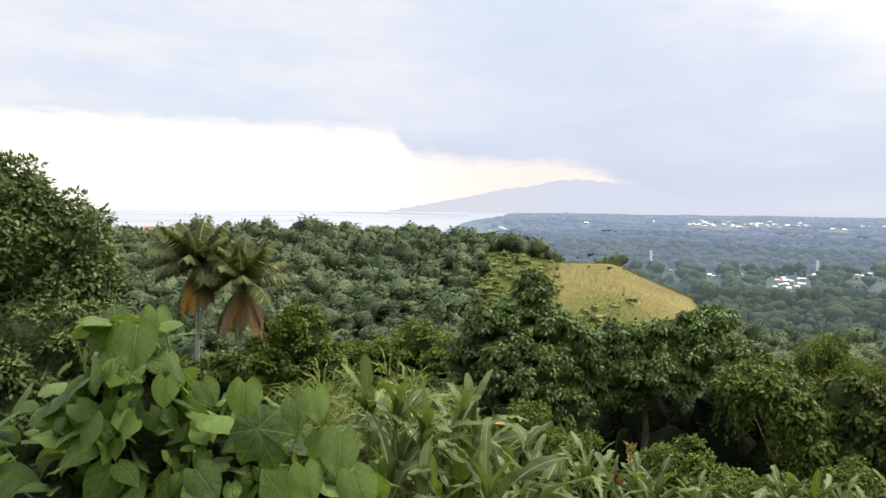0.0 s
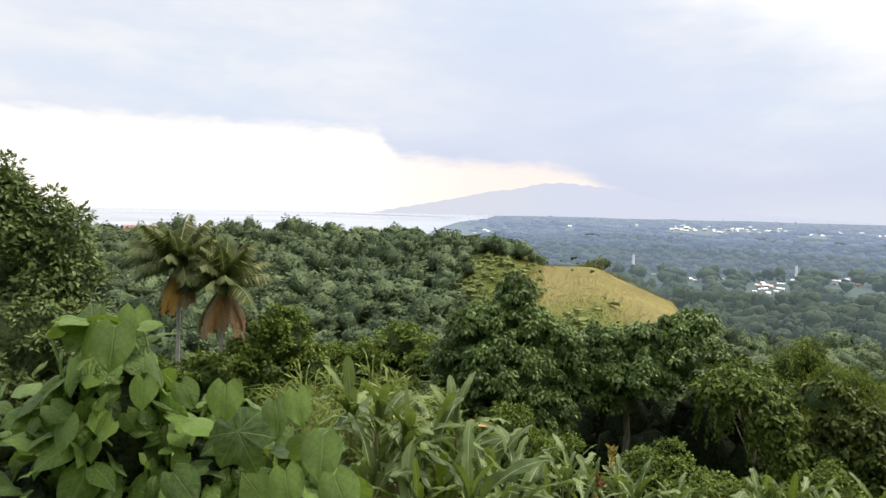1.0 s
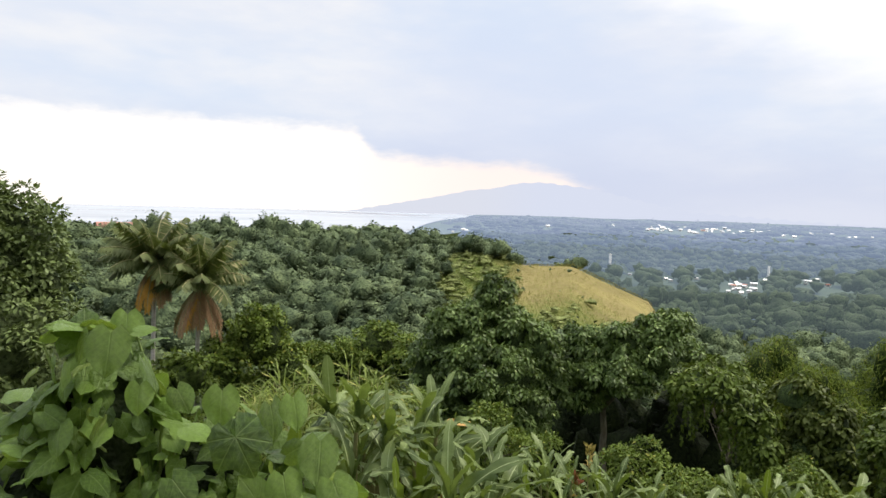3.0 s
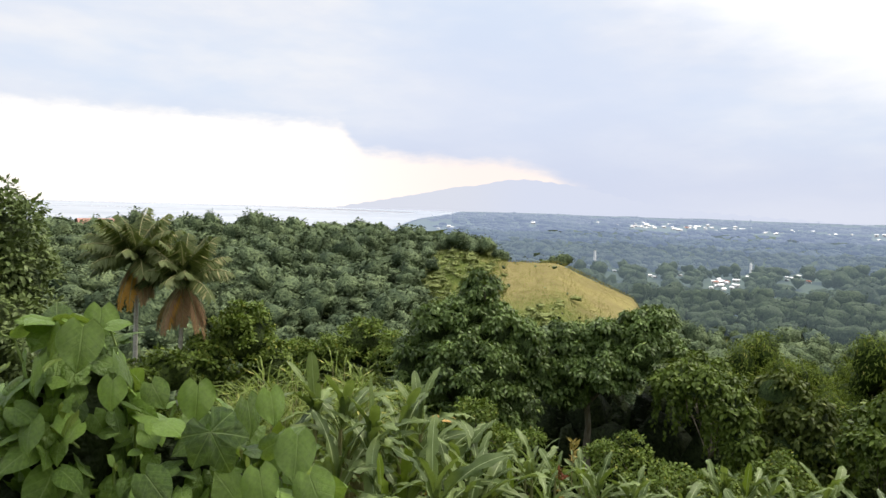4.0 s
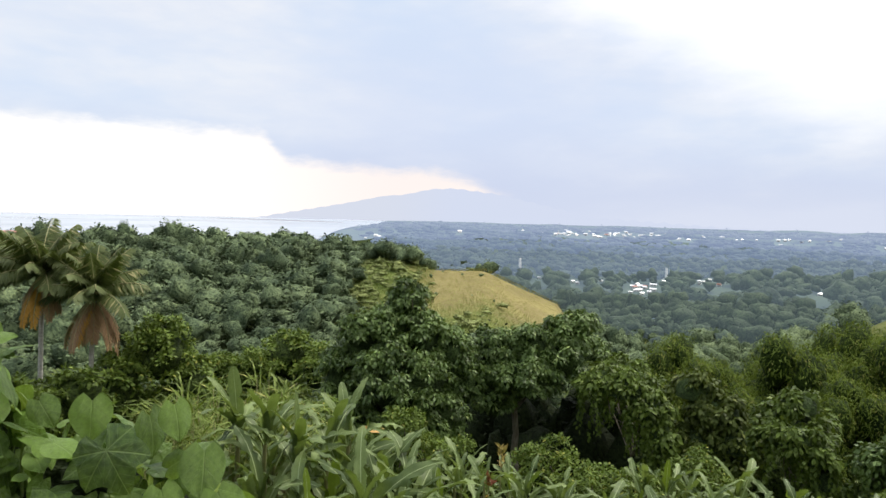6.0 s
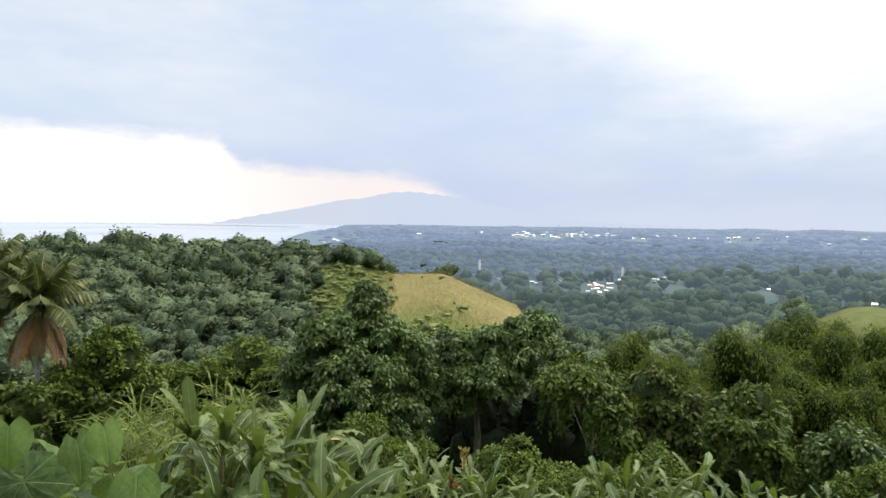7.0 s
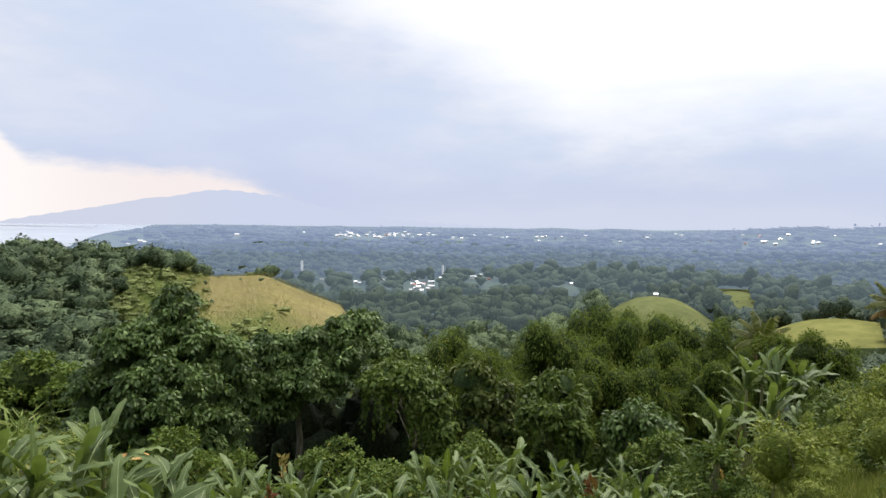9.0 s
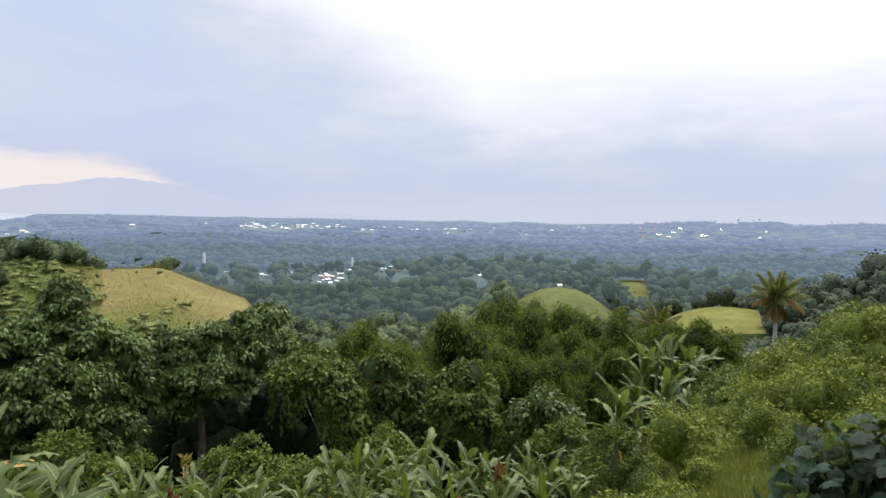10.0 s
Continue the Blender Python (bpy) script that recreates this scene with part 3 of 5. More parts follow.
def scatter(rng, a0, a1, r0, r1, gap):
    """Jittered rows over a sector; the gap between trees may grow with distance."""
    X, Y, r = [], [], r0
    while r < r1:
        g = gap(r)
        na = max(1, int(radians(a1 - a0) * r / g))
        a = np.radians(a0 + (a1 - a0) * (np.arange(na) + rng.uniform(-0.45, 0.45, na)) / na)
        q = r + rng.uniform(-0.5, 0.5, na) * g
        X.append(q * np.sin(a))
        Y.append(q * np.cos(a))
        r += g
    return np.concatenate(X), np.concatenate(Y)


def angle_of(X, Y):
    return np.degrees(np.arctan2(X, Y)), np.hypot(X, Y)


def spot(a, e, r0=300.0):
    """Where the sight line at bearing a and height angle e meets the land beyond r0."""
    r = np.arange(r0, 2600, 4.0)
    z = ground_z(r * math.sin(radians(a)), r * math.cos(radians(a))) + 3
    hit = np.nonzero(np.degrees(np.arctan2(z, r)) > e)[0]
    return float(r[hit[0]]) if len(hit) else 2300.0


rng = np.random.default_rng(5)
HOUSES = [(a, spot(a, e), 0.36, red) for a, e, red in (
    (27.5, -5.5, 0), (28.0, -5.8, 0), (28.4, -5.5, 0), (28.9, -5.9, 0), (28.3, -6.1, 0), (29.3, -5.3, 0), (30.0, -5.0, 0), (30.5, -4.75, 0), (30.9, -4.9, 0), (31.6, -4.8, 0),
    (32.2, -4.9, 0), (32.8, -4.85, 0), (33.6, -4.7, 0), (22.5, -5.4, 0), (22.9, -5.5, 0), (19.6, -5.2, 0), (35.2, -4.6, 0), (36.5, -4.1, 0), (41.5, -5.2, 0), (34.3, -5.0, 1), (24.9, -5.2, 0), (37.9, -4.0, 0))]
HOUSES += [(a, spot(a, e), rng.uniform(0.6, 1.15), int(rng.random() < 0.06)) for a, e in zip(np.concatenate([rng.normal(27, 4.5, 58), rng.uniform(36, 66, 30), (5.1, 5.4, 4.2, 12.5)]), np.concatenate([rng.normal(-1.4, 0.12, 58), rng.normal(-1.25, 0.2, 30), (-2.0, -2.1, -2.2, -1.5)]))]
HOUSES += [(a, spot(a, e), rng.uniform(0.28, 0.42), int(rng.random() < 0.1)) for a, e in zip(np.concatenate([rng.normal(28.6, 1.3, 12), rng.uniform(30, 36, 10)]), np.concatenate([rng.normal(-5.6, 0.3, 12), rng.normal(-4.8, 0.2, 10)]))]
HOUSES += [(a, spot(a, e), rng.uniform(0.5, 0.9), 0) for a, e in zip(rng.normal(28, 6, 40), rng.normal(-1.45, 0.1, 40))]
HOUSES += [(48.5, 262.0, 0.22, 0), (-23.4, 274.0, 1.7, 1)]


def clear_of_houses(X, Y):
    A, R = np.degrees(np.arctan2(X, Y)), np.hypot(X, Y)
    ok = np.ones(len(X), bool)
    for a, r, k, _ in HOUSES:
        side = np.abs(A - a) * 0.01745 * R
        ok &= ~((side < 6.5 * k + (0.006 * r if r < 1200 else 0.005 * r)) & (R - r < 6 * k) & (r - R < (10 + r * 0.14 if 320 < r else 20)))
    return ok


rng = np.random.default_rng(11)
X, Y = scatter(rng, -37, 9, 122, 285, lambda r: 4.6)
A, R = angle_of(X, Y)
keep = (A < 1.5 + 3 * rng.random(len(A))) | ((R > 240) & (A < 9))
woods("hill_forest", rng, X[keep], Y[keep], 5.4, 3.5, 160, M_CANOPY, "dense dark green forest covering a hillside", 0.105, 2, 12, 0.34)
pts = np.array([polar(a, r) for a, r in ((-15.3, 262), (-22.6, 268), (-20.9, 268), (-27.2, 270), (-12.2, 264), (-10.4, 266), (-6.0, 262), (8.2, 250), (7.4, 252), (9.0, 250), (8.6, 246))])
woods("crest_trees", rng, pts[:, 0], pts[:, 1], 6.8, 3.6, 260, M_CANOPY, "taller round trees along the hill crest", 0.07, 2, 11, 0.15)
X, Y = scatter(rng, 7, 26, 236, 262, lambda r: 6.0)
A, R = angle_of(X, Y)
keep = (A < 10.5) | ((R > 252) & (A < 16) & (rng.random(len(A)) < 0.4))
woods("crest_trees", rng, X[keep], Y[keep], 5.0, 3.2, 150, M_CANOPY, "dark trees along the hill crest", 0.09)
X, Y = scatter(rng, -36, 54, 62, 126, lambda r: 5.5)
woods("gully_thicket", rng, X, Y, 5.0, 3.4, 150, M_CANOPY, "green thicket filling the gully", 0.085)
X, Y = scatter(rng, -34, 51, 33, 62, lambda r: 3.6)
A, R = angle_of(X, Y)
keep = ~((A > 7) & (R < np.where(A > 19, 40, 45)))
woods("undergrowth_thicket", rng, X[keep], Y[keep], 5.6, 2.2, 330, M_THICKET, "tangled green undergrowth below the trees", 0.075)
# Dark growth put into the hollow, with its shade painted in the leaf colour.
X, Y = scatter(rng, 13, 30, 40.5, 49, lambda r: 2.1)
woods("shaded_thicket", rng, X, Y, 9.4, 2.3, 90, M_SHADE, "tangled growth painted dark as shade in the hollow under the trees", 0.08, 2, 11, 0.08)
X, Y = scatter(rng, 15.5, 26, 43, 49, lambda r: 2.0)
woods("shaded_thicket", rng, X, Y, 11.8, 2.2, 90, M_SHADE, "tangled growth painted dark as shade behind the leaning tree", 0.08, 2, 11, 0.05)
# Same darkened thicket green, with the shade between the bamboo in its colour.
X, Y = scatter(rng, 30, 52, 38.5, 46, lambda r: 2.2)
woods("shaded_thicket", rng, X, Y, 6.2, 2.2, 160, M_THICKET, "leafy undergrowth between the bamboo, painted dark as shade", 0.075, 2, 11, 0.15)
X, Y = scatter(rng, 10, 20, 175, 225, lambda r: 9.0)
keep = rng.random(len(X)) < 0.5
woods("hill_tufts", rng, X[keep], Y[keep], 0.9, 0.5, 30, M_CANOPY, "small dark shrubs dotted on the grass hill", 0.12, 2)
X, Y = scatter(rng, 2, 11, 150, 245, lambda r: 3.4)
keep = rng.random(len(X)) < np.interp(np.degrees(np.arctan2(X, Y)), (3, 6, 9.5), (0.95, 0.6, 0.12))
woods("hillside_scrub", rng, X[keep], Y[keep], 1.3, 1.8, 90, M_BUSHFAR, "bright green scrub on the upper hillside", 0.14, 2, 8)
X, Y = scatter(rng, 3, 22, 128, 176, lambda r: 2.3)
keep = rng.random(len(X)) < np.interp(np.hypot(X, Y), (136, 148, 166), (0.8, 0.2, 0.02))
X, Y = X[keep], Y[keep]
woods("foot_bushes", rng, X, Y, 0.9, 1.5, 50, M_BUSHFAR, "green thicket at the foot of the grass hill", 0.15, 2, 8)
X, Y = scatter(rng, 23.5, 53, 126, 262, lambda r: 6.0)
A, R = angle_of(X, Y)
keep = ((A - 48.5) / 4.3) ** 2 + ((R - 240) / 32) ** 2 > 1
woods("valley_edge_woods", rng, X[keep], Y[keep], 7.0, 3.5, 130, M_CANOPY, "green woods at the edge of the valley", 0.09)
X, Y = scatter(rng, 52, 78, 75, 265, lambda r: 4.6)
A, R = angle_of(X, Y)
keep = ~(((A > 56.5) & (A < 65) & (R > 140) & (R < 207)) | ((((A - 48.5) / 5) ** 2 + ((R - 235) / 55) ** 2) < 1) | ((R < 110) & (A < 67)))
woods("slope_woods", rng, X[keep], Y[keep], 6.0, 3.1, 90, M_SLOPE, "dark woods on a far slope", 0.10, 2, 9, 0.2)
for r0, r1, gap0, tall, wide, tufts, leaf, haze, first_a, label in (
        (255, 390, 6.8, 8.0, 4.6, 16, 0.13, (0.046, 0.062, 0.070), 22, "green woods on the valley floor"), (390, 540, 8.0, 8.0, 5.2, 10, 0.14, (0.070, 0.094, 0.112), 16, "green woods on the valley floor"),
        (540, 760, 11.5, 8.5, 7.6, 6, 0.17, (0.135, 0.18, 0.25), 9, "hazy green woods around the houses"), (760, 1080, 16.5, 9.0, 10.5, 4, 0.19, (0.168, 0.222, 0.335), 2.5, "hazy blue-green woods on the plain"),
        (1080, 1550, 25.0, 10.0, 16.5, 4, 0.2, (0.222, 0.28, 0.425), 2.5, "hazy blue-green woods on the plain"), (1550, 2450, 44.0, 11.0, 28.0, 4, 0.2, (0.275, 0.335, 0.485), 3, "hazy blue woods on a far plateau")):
    X, Y = scatter(rng, first_a, 78, r0, r1, lambda r: gap0)
    A, R = angle_of(X, Y)
    keep = ~((((A - 48.5) / 4.5) ** 2 + ((R - 235) / 50) ** 2 < 1) | (((A - 54.5) / 1.5) ** 2 + ((R - 388) / 38) ** 2 < 1) | ((A < 3.5 + 4 * rng.random(len(A))) & (R > 700)))
    keep &= clear_of_houses(X, Y)
    # The belt's haze is put in as emission, rising with distance.
    mat = canopy_material("haze_glow_woods", deep((0.028, 0.048, 0.022), 1 if r0 < 500 else 0.75), deep((0.07, 0.098, 0.045), 1 if r0 < 500 else 0.75), 300.0 / r0, glow=haze)
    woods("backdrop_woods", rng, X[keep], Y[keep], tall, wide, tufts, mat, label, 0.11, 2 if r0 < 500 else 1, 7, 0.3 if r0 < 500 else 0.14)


# ---- houses and masts in the valley ----
def box(cx, cy, cz, sx, sy, sz):
    V = np.array([(cx + sx * i / 2, cy + sy * j / 2, cz + sz * k) for k in (0, 1) for j in (-1, 1) for i in (-1, 1)])
    F = np.array([(0, 2, 3, 1), (4, 5, 7, 6), (0, 1, 5, 4), (2, 6, 7, 3), (0, 4, 6, 2), (1, 3, 7, 5)])
    return V, F


def joined(pieces):
    V, F, n = [], [], 0
    for v, f in pieces:
        V.append(v)
        F.append(f + n)
        n += len(v)
    return np.concatenate(V), np.concatenate(F)


def make_house(red):
    h = thing("house", (0, 0, 0), "small house with reddish metal roof" if red else "small white house with pale metal roof", "house", "houses in the valley")
    part("wall", mesh_of("wall", *box(0, 0, -2.0, 7.4, 5.4, 4.8), M_WALL), h)
    V = np.array([(-4.3, -3.3, 2.7), (4.3, -3.3, 2.7), (4.3, 3.3, 2.7), (-4.3, 3.3, 2.7), (-4.3, 0, 4.5), (4.3, 0, 4.5), (-4.3, -3.3, 2.55), (4.3, -3.3, 2.55), (4.3, 3.3, 2.55), (-4.3, 3.3, 2.55)])
    F = [(0, 1, 5, 4), (2, 3, 4, 5), (0, 4, 3), (1, 2, 5), (6, 9, 8, 7), (0, 6, 7, 1), (2, 8, 9, 3), (1, 7, 8, 2), (3, 9, 6, 0)]
    part("roof", mesh_of("roof", V, F, M_ROOFRED if red else M_ROOF), h, "rust-red metal roof" if red else "")
    part("door", mesh_of("door", *box(0.3, -2.72, 0, 0.95, 0.08, 2.05), M_DARK), h)
    for x in (-2.2, 2.4):
        part("window", mesh_of("window", *box(x, -2.72, 0.95, 1.2, 0.08, 1.1), M_DARK), h)
    return h


white_house, red_house = make_house(0), make_house(1)
first = {0: white_house, 1: red_house}
for a, r, k, red in HOUSES:
    x, y, z = stand(a, r)
    m = pose(x, y, z + 0.3, 0, 0, -a + (37 * a) % 70 - 35)
    if first.get(red):
        first.pop(red).matrix_basis = m @ Matrix.Diagonal((k, k, k, 1))
    else:
        c = copy_thing(red_house if red else white_house, m)
        c.scale = (k, k, k)


def make_mast(a, e_top, r, label):
    x, y, z = stand(a, r)
    top = r * math.tan(radians(e_top)) - z
    t = thing("mast", (x, y, z), label, "mast")
    part("pole", mesh_of("pole", *tubes([(arc((0, 0, -0.5), (0, 0, top), n=3), (1.3, 1.1, 1.0))], 10), M_WHITE), t)
    part("base_block", mesh_of("base_block", *box(0, 0, -0.5, 3, 3, 1.6), M_WALL), t)
    part("cap", mesh_of("cap", *tubes([(arc((0, 0, top), (0, 0, top + 0.6), n=2), (0.8, 0.8))], 10), M_WALL), t)


make_mast(17.9, -3.75, 560, "slim white mast rising above valley trees")
make_mast(30.2, -4.1, 620, "short white mast beside valley houses")


# ---- trees ----
def to_local(blobs, base):
    out = []
    for a, r, z, w, h in blobs:
        p = polar(a, r)
        out.append((p[0] - base[0], p[1] - base[1], z - base[2], w, w, h))
    return out


def make_tree(name, a, r, blobs, clump, n_clumps, n_leaves, length, width, mat, label, category="tree", hang=0.5, trunk=0.3, bark=None, seed=1, stems=1, core=None):
    rng = np.random.default_rng(seed)
    base = stand(a, r, 0.2)
    loc = to_local(blobs, base)
    t = thing(name, base, label, category)
    V, F, C = foliage(rng, loc, clump, n_clumps, n_leaves, length, width, hang, low=0.05 if category == "vines" else -0.55)
    part("crown", mesh_of("crown", V, F, mat), t)
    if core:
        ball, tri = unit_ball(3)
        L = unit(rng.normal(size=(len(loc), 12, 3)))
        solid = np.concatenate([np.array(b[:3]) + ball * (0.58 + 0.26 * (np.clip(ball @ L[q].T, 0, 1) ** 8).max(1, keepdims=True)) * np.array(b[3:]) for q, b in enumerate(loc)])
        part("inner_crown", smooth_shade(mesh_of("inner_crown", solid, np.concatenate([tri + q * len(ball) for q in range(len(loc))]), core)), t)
    mid = np.mean([b[:3] for b in loc], axis=0)
    for s in range(stems):
        foot = np.array((rng.uniform(-0.2, 0.2), rng.uniform(-0.2, 0.2), -0.3)) * (1 + s)
        fork = mid * np.array((0.6, 0.6, 0.75)) + rng.normal(0, 0.4, 3)
        part("trunk", mesh_of("trunk", *tubes([(arc(foot, fork, 0, 8, 0.08 * trunk * 4, rng), np.linspace(trunk, trunk * 0.55, 8))], 9), bark or M_BARK), t)
        for c in C[rng.choice(len(C), min(len(C), 11), replace=False)]:
            part("limb", mesh_of("limb", *tubes([(arc(fork, c, 0.3, 6, 0.12, rng), np.linspace(trunk * 0.28, 0.02, 6))], 6), bark or M_BARK), t)
    return t


def make_vine_heap(a, r, blobs, n_leaves, label, mat, seed):
    """Vines thrown over stems: a leafy roof with hanging strands along its rim and open shade beneath."""
    t = make_tree("vine_heap", a, r, blobs, 0.36, 150, n_leaves, 0.30, 0.18, mat, label, "vines", hang=1.2, trunk=0.12, seed=seed)
    rng = np.random.default_rng(seed + 500)
    loc = to_local(blobs, stand(a, r, 0.2))
    ball, tri = unit_ball(2)
    keep = tri[(ball[tri][:, :, 2] > -0.25).all(1)]
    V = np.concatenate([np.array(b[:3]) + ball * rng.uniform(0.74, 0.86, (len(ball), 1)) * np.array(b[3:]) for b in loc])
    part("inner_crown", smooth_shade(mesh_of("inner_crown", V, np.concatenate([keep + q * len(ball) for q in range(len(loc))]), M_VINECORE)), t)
    P, ax = [], []
    for _ in range(170):
        b = loc[int(rng.integers(0, len(loc)))]
        th, drop = rng.uniform(0, 6.28), rng.uniform(0.5, 1.2) + 1.6 * rng.random() ** 2
        top = np.array((b[0] + math.cos(th) * b[3], b[1] + math.sin(th) * b[4], b[2] + 0.1 * b[5]))
        for q in np.arange(0, drop, 0.11):
            P.append(top + np.array((rng.normal(0, 0.07), rng.normal(0, 0.07), -q)))
            ax.append((rng.normal(0, 0.5), rng.normal(0, 0.5), -0.9))
    n = len(P)
    V, F = leaves(np.array(P), np.array(ax), rng.normal(0, 0.5, (n, 3)) + np.array((-0.4, -0.8, 0.5)), 0.26 * rng.uniform(0.6, 1.2, n), 0.16 * rng.uniform(0.6, 1.2, n))
    part("hanging_vines", mesh_of("hanging_vines", V, F, mat), t)
    return t


make_tree("broadleaf_tree", -32.5, 33, [(-36, 32, 0.1, 2.4, 2.4), (-33.4, 32, -2.2, 2.2, 3.4), (-30.1, 32, -2.6, 1.7, 2.9), (-28.6, 32, -4.4, 1.2, 2.6), (-29.3, 32, -7.6, 1.8, 2.4), (-32.5, 31.5, -6.0, 3.2, 3.0), (-39, 33, -2.5, 3.0, 4.5), (-34, 31.5, -8.8, 3.4, 3.0), (-30, 31.5, -11, 2.6, 2.5)],
          0.5, 650, 52000, 0.26, 0.14, M_GREYLEAF, "tall grey-green broadleaf tree with loose uneven crown", hang=0.4, seed=2, core=M_TREECORE)
make_tree("vine_covered_tree", 7.5, 36, [(8.0, 36, -5.0, 0.95, 1.25), (7.0, 36, -6.6, 1.7, 1.6), (9.4, 36, -7.0, 1.5, 1.6), (4.0, 36, -7.2, 1.3, 1.6), (2.3, 36, -9.2, 1.3, 1.7), (11.8, 36, -7.9, 1.15, 1.5), (13.2, 36.5, -9.6, 1.05, 1.7), (7.5, 35.5, -9.4, 3.3, 2.6), (4.0, 35.5, -11.2, 1.9, 2.0), (10.5, 35.5, -11.2, 2.0, 2.0), (7.5, 35, -12.6, 3.0, 2.0)],
          0.36, 900, 64000, 0.26, 0.13, M_VINELEAF, "broad tree smothered in dark glossy vine leaves", hang=1.1, seed=3, core=M_VINECORE)
# Last blob: unseen canopy added behind to keep light out of the hollow.
make_tree("vine_covered_tree", 18.5, 38, [(15.2, 38, -7.8, 0.95, 1.15), (17.0, 38, -8.1, 1.05, 1.3), (19.2, 38, -7.6, 1.3, 1.4), (21.6, 38.5, -7.0, 1.1, 1.15), (23.0, 39, -6.6, 1.15, 1.05), (21.9, 38, -8.5, 1.5, 1.5), (18.0, 37.5, -9.2, 2.0, 1.6), (16.0, 37.5, -10.4, 1.3, 2.0), (19.4, 37.5, -9.8, 1.5, 1.3), (22.5, 42.5, -9.0, 2.6, 1.6)],
          0.36, 640, 46000, 0.26, 0.13, M_VINELEAF, "vine-hung tree leaning over a dark hollow", hang=1.1, seed=4, core=M_VINECORE)
# Rearmost blob is added out of sight to roof the hollow and darken it.
make_vine_heap(27.5, 36, [(25.4, 36, -9.3, 1.3, 1.25), (27.3, 35.5, -9.4, 1.3, 1.3), (29.2, 35, -10.3, 1.1, 1.4), (30.3, 34.5, -11.6, 0.8, 1.6), (26.5, 40.5, -10.0, 2.4, 1.5)], 9500, "arched heap of hanging vines over a hollow", M_BROAD, 5)
make_vine_heap(34.5, 37, [(32.8, 37.5, -9.6, 1.3, 1.5), (34.6, 37, -10.6, 1.4, 1.5), (36.2, 36, -11.8, 1.1, 1.5), (33.4, 36.5, -12.4, 1.6, 1.9), (35.4, 36, -13.4, 1.5, 1.6)], 9500, "sagging curtain of vines below the bamboo", M_DRAPE, 15)
make_vine_heap(40.5, 35, [(40.6, 35, -9.0, 0.85, 1.0), (41.2, 35.2, -10.2, 1.0, 1.2), (38.6, 34, -10.2, 0.9, 0.9), (40.2, 33.5, -10.2, 1.05, 1.0), (41.9, 33.5, -10.9, 0.85, 1.2), (42.5, 33.5, -12.0, 0.65, 1.2), (40.0, 38.0, -10.6, 1.9, 1.3)], 9000, "rounded heap of vines hanging among the bamboo", M_BROAD, 6)
make_vine_heap(47.0, 35, [(45.8, 34, -10.6, 0.9, 0.9), (47.4, 34, -10.2, 1.0, 1.0), (48.8, 34, -10.9, 0.9, 1.1), (46.6, 35, -12.4, 1.5, 1.3)], 6500, "low dark vines beneath the bamboo", M_VINELEAF, 7)
make_tree("broadleaf_tree", -13, 44, [(-12.6, 44, -9.4, 2.1, 2.6), (-15.6, 43, -11.3, 2.0, 2.4), (-10.2, 44, -11.6, 1.8, 2.2), (-13.2, 44, -14.0, 3.0, 2.6), (-12.5, 43.5, -17.5, 3.2, 3.2)],
          0.45, 300, 26000, 0.27, 0.16, M_FRESH, "round fresh green tree below the palms", hang=0.5, seed=8, core=M_THICKET)
make_tree("broadleaf_tree", -18.5, 40, [(-18.4, 40, -10.4, 1.5, 1.6), (-20.6, 40, -11.3, 1.8, 1.8), (-23.5, 40, -11.0, 2.0, 2.2), (-26, 40, -11.5, 2.2, 2.2), (-20.5, 40, -14.5, 3.4, 2.8), (-24.5, 40, -15, 3.4, 3.0), (-20.5, 39.5, -17.5, 3.4, 3.0)],
          0.45, 320, 26000, 0.28, 0.16, M_BROAD, "low green trees behind the vine mound", hang=0.5, seed=9, core=M_THICKET)
make_tree("broadleaf_tree", -3, 52, [(-2.4, 52, -11.8, 2.2, 2.2), (-5.6, 52, -12.8, 2.3, 2.0), (0.4, 50, -12.2, 1.8, 2.0), (-8.0, 52, -13.0, 2.0, 1.8), (-3.5, 52, -16.2, 4.0, 3.0), (-7.5, 52, -16.5, 3.4, 3.0)],
          0.45, 320, 26000, 0.28, 0.16, M_FRESH, "low bright green trees before the forest hill", hang=0.5, seed=10, core=M_THICKET)


make_tree("leafy_tree", 59.3, 53, [(57.6, 52, -9.8, 1.7, 1.6), (59.5, 53, -9.5, 1.8, 1.6), (61.4, 54, -9.9, 1.7, 1.5), (58.5, 52, -11.4, 2.3, 1.9), (60.7, 53, -11.6, 2.3, 1.9)],
          0.55, 110, 12000, 0.24, 0.1, M_BAMBOO, "low rounded tree with fine yellow-green leaves", hang=0.7, trunk=0.14, seed=12, core=M_THICKET)


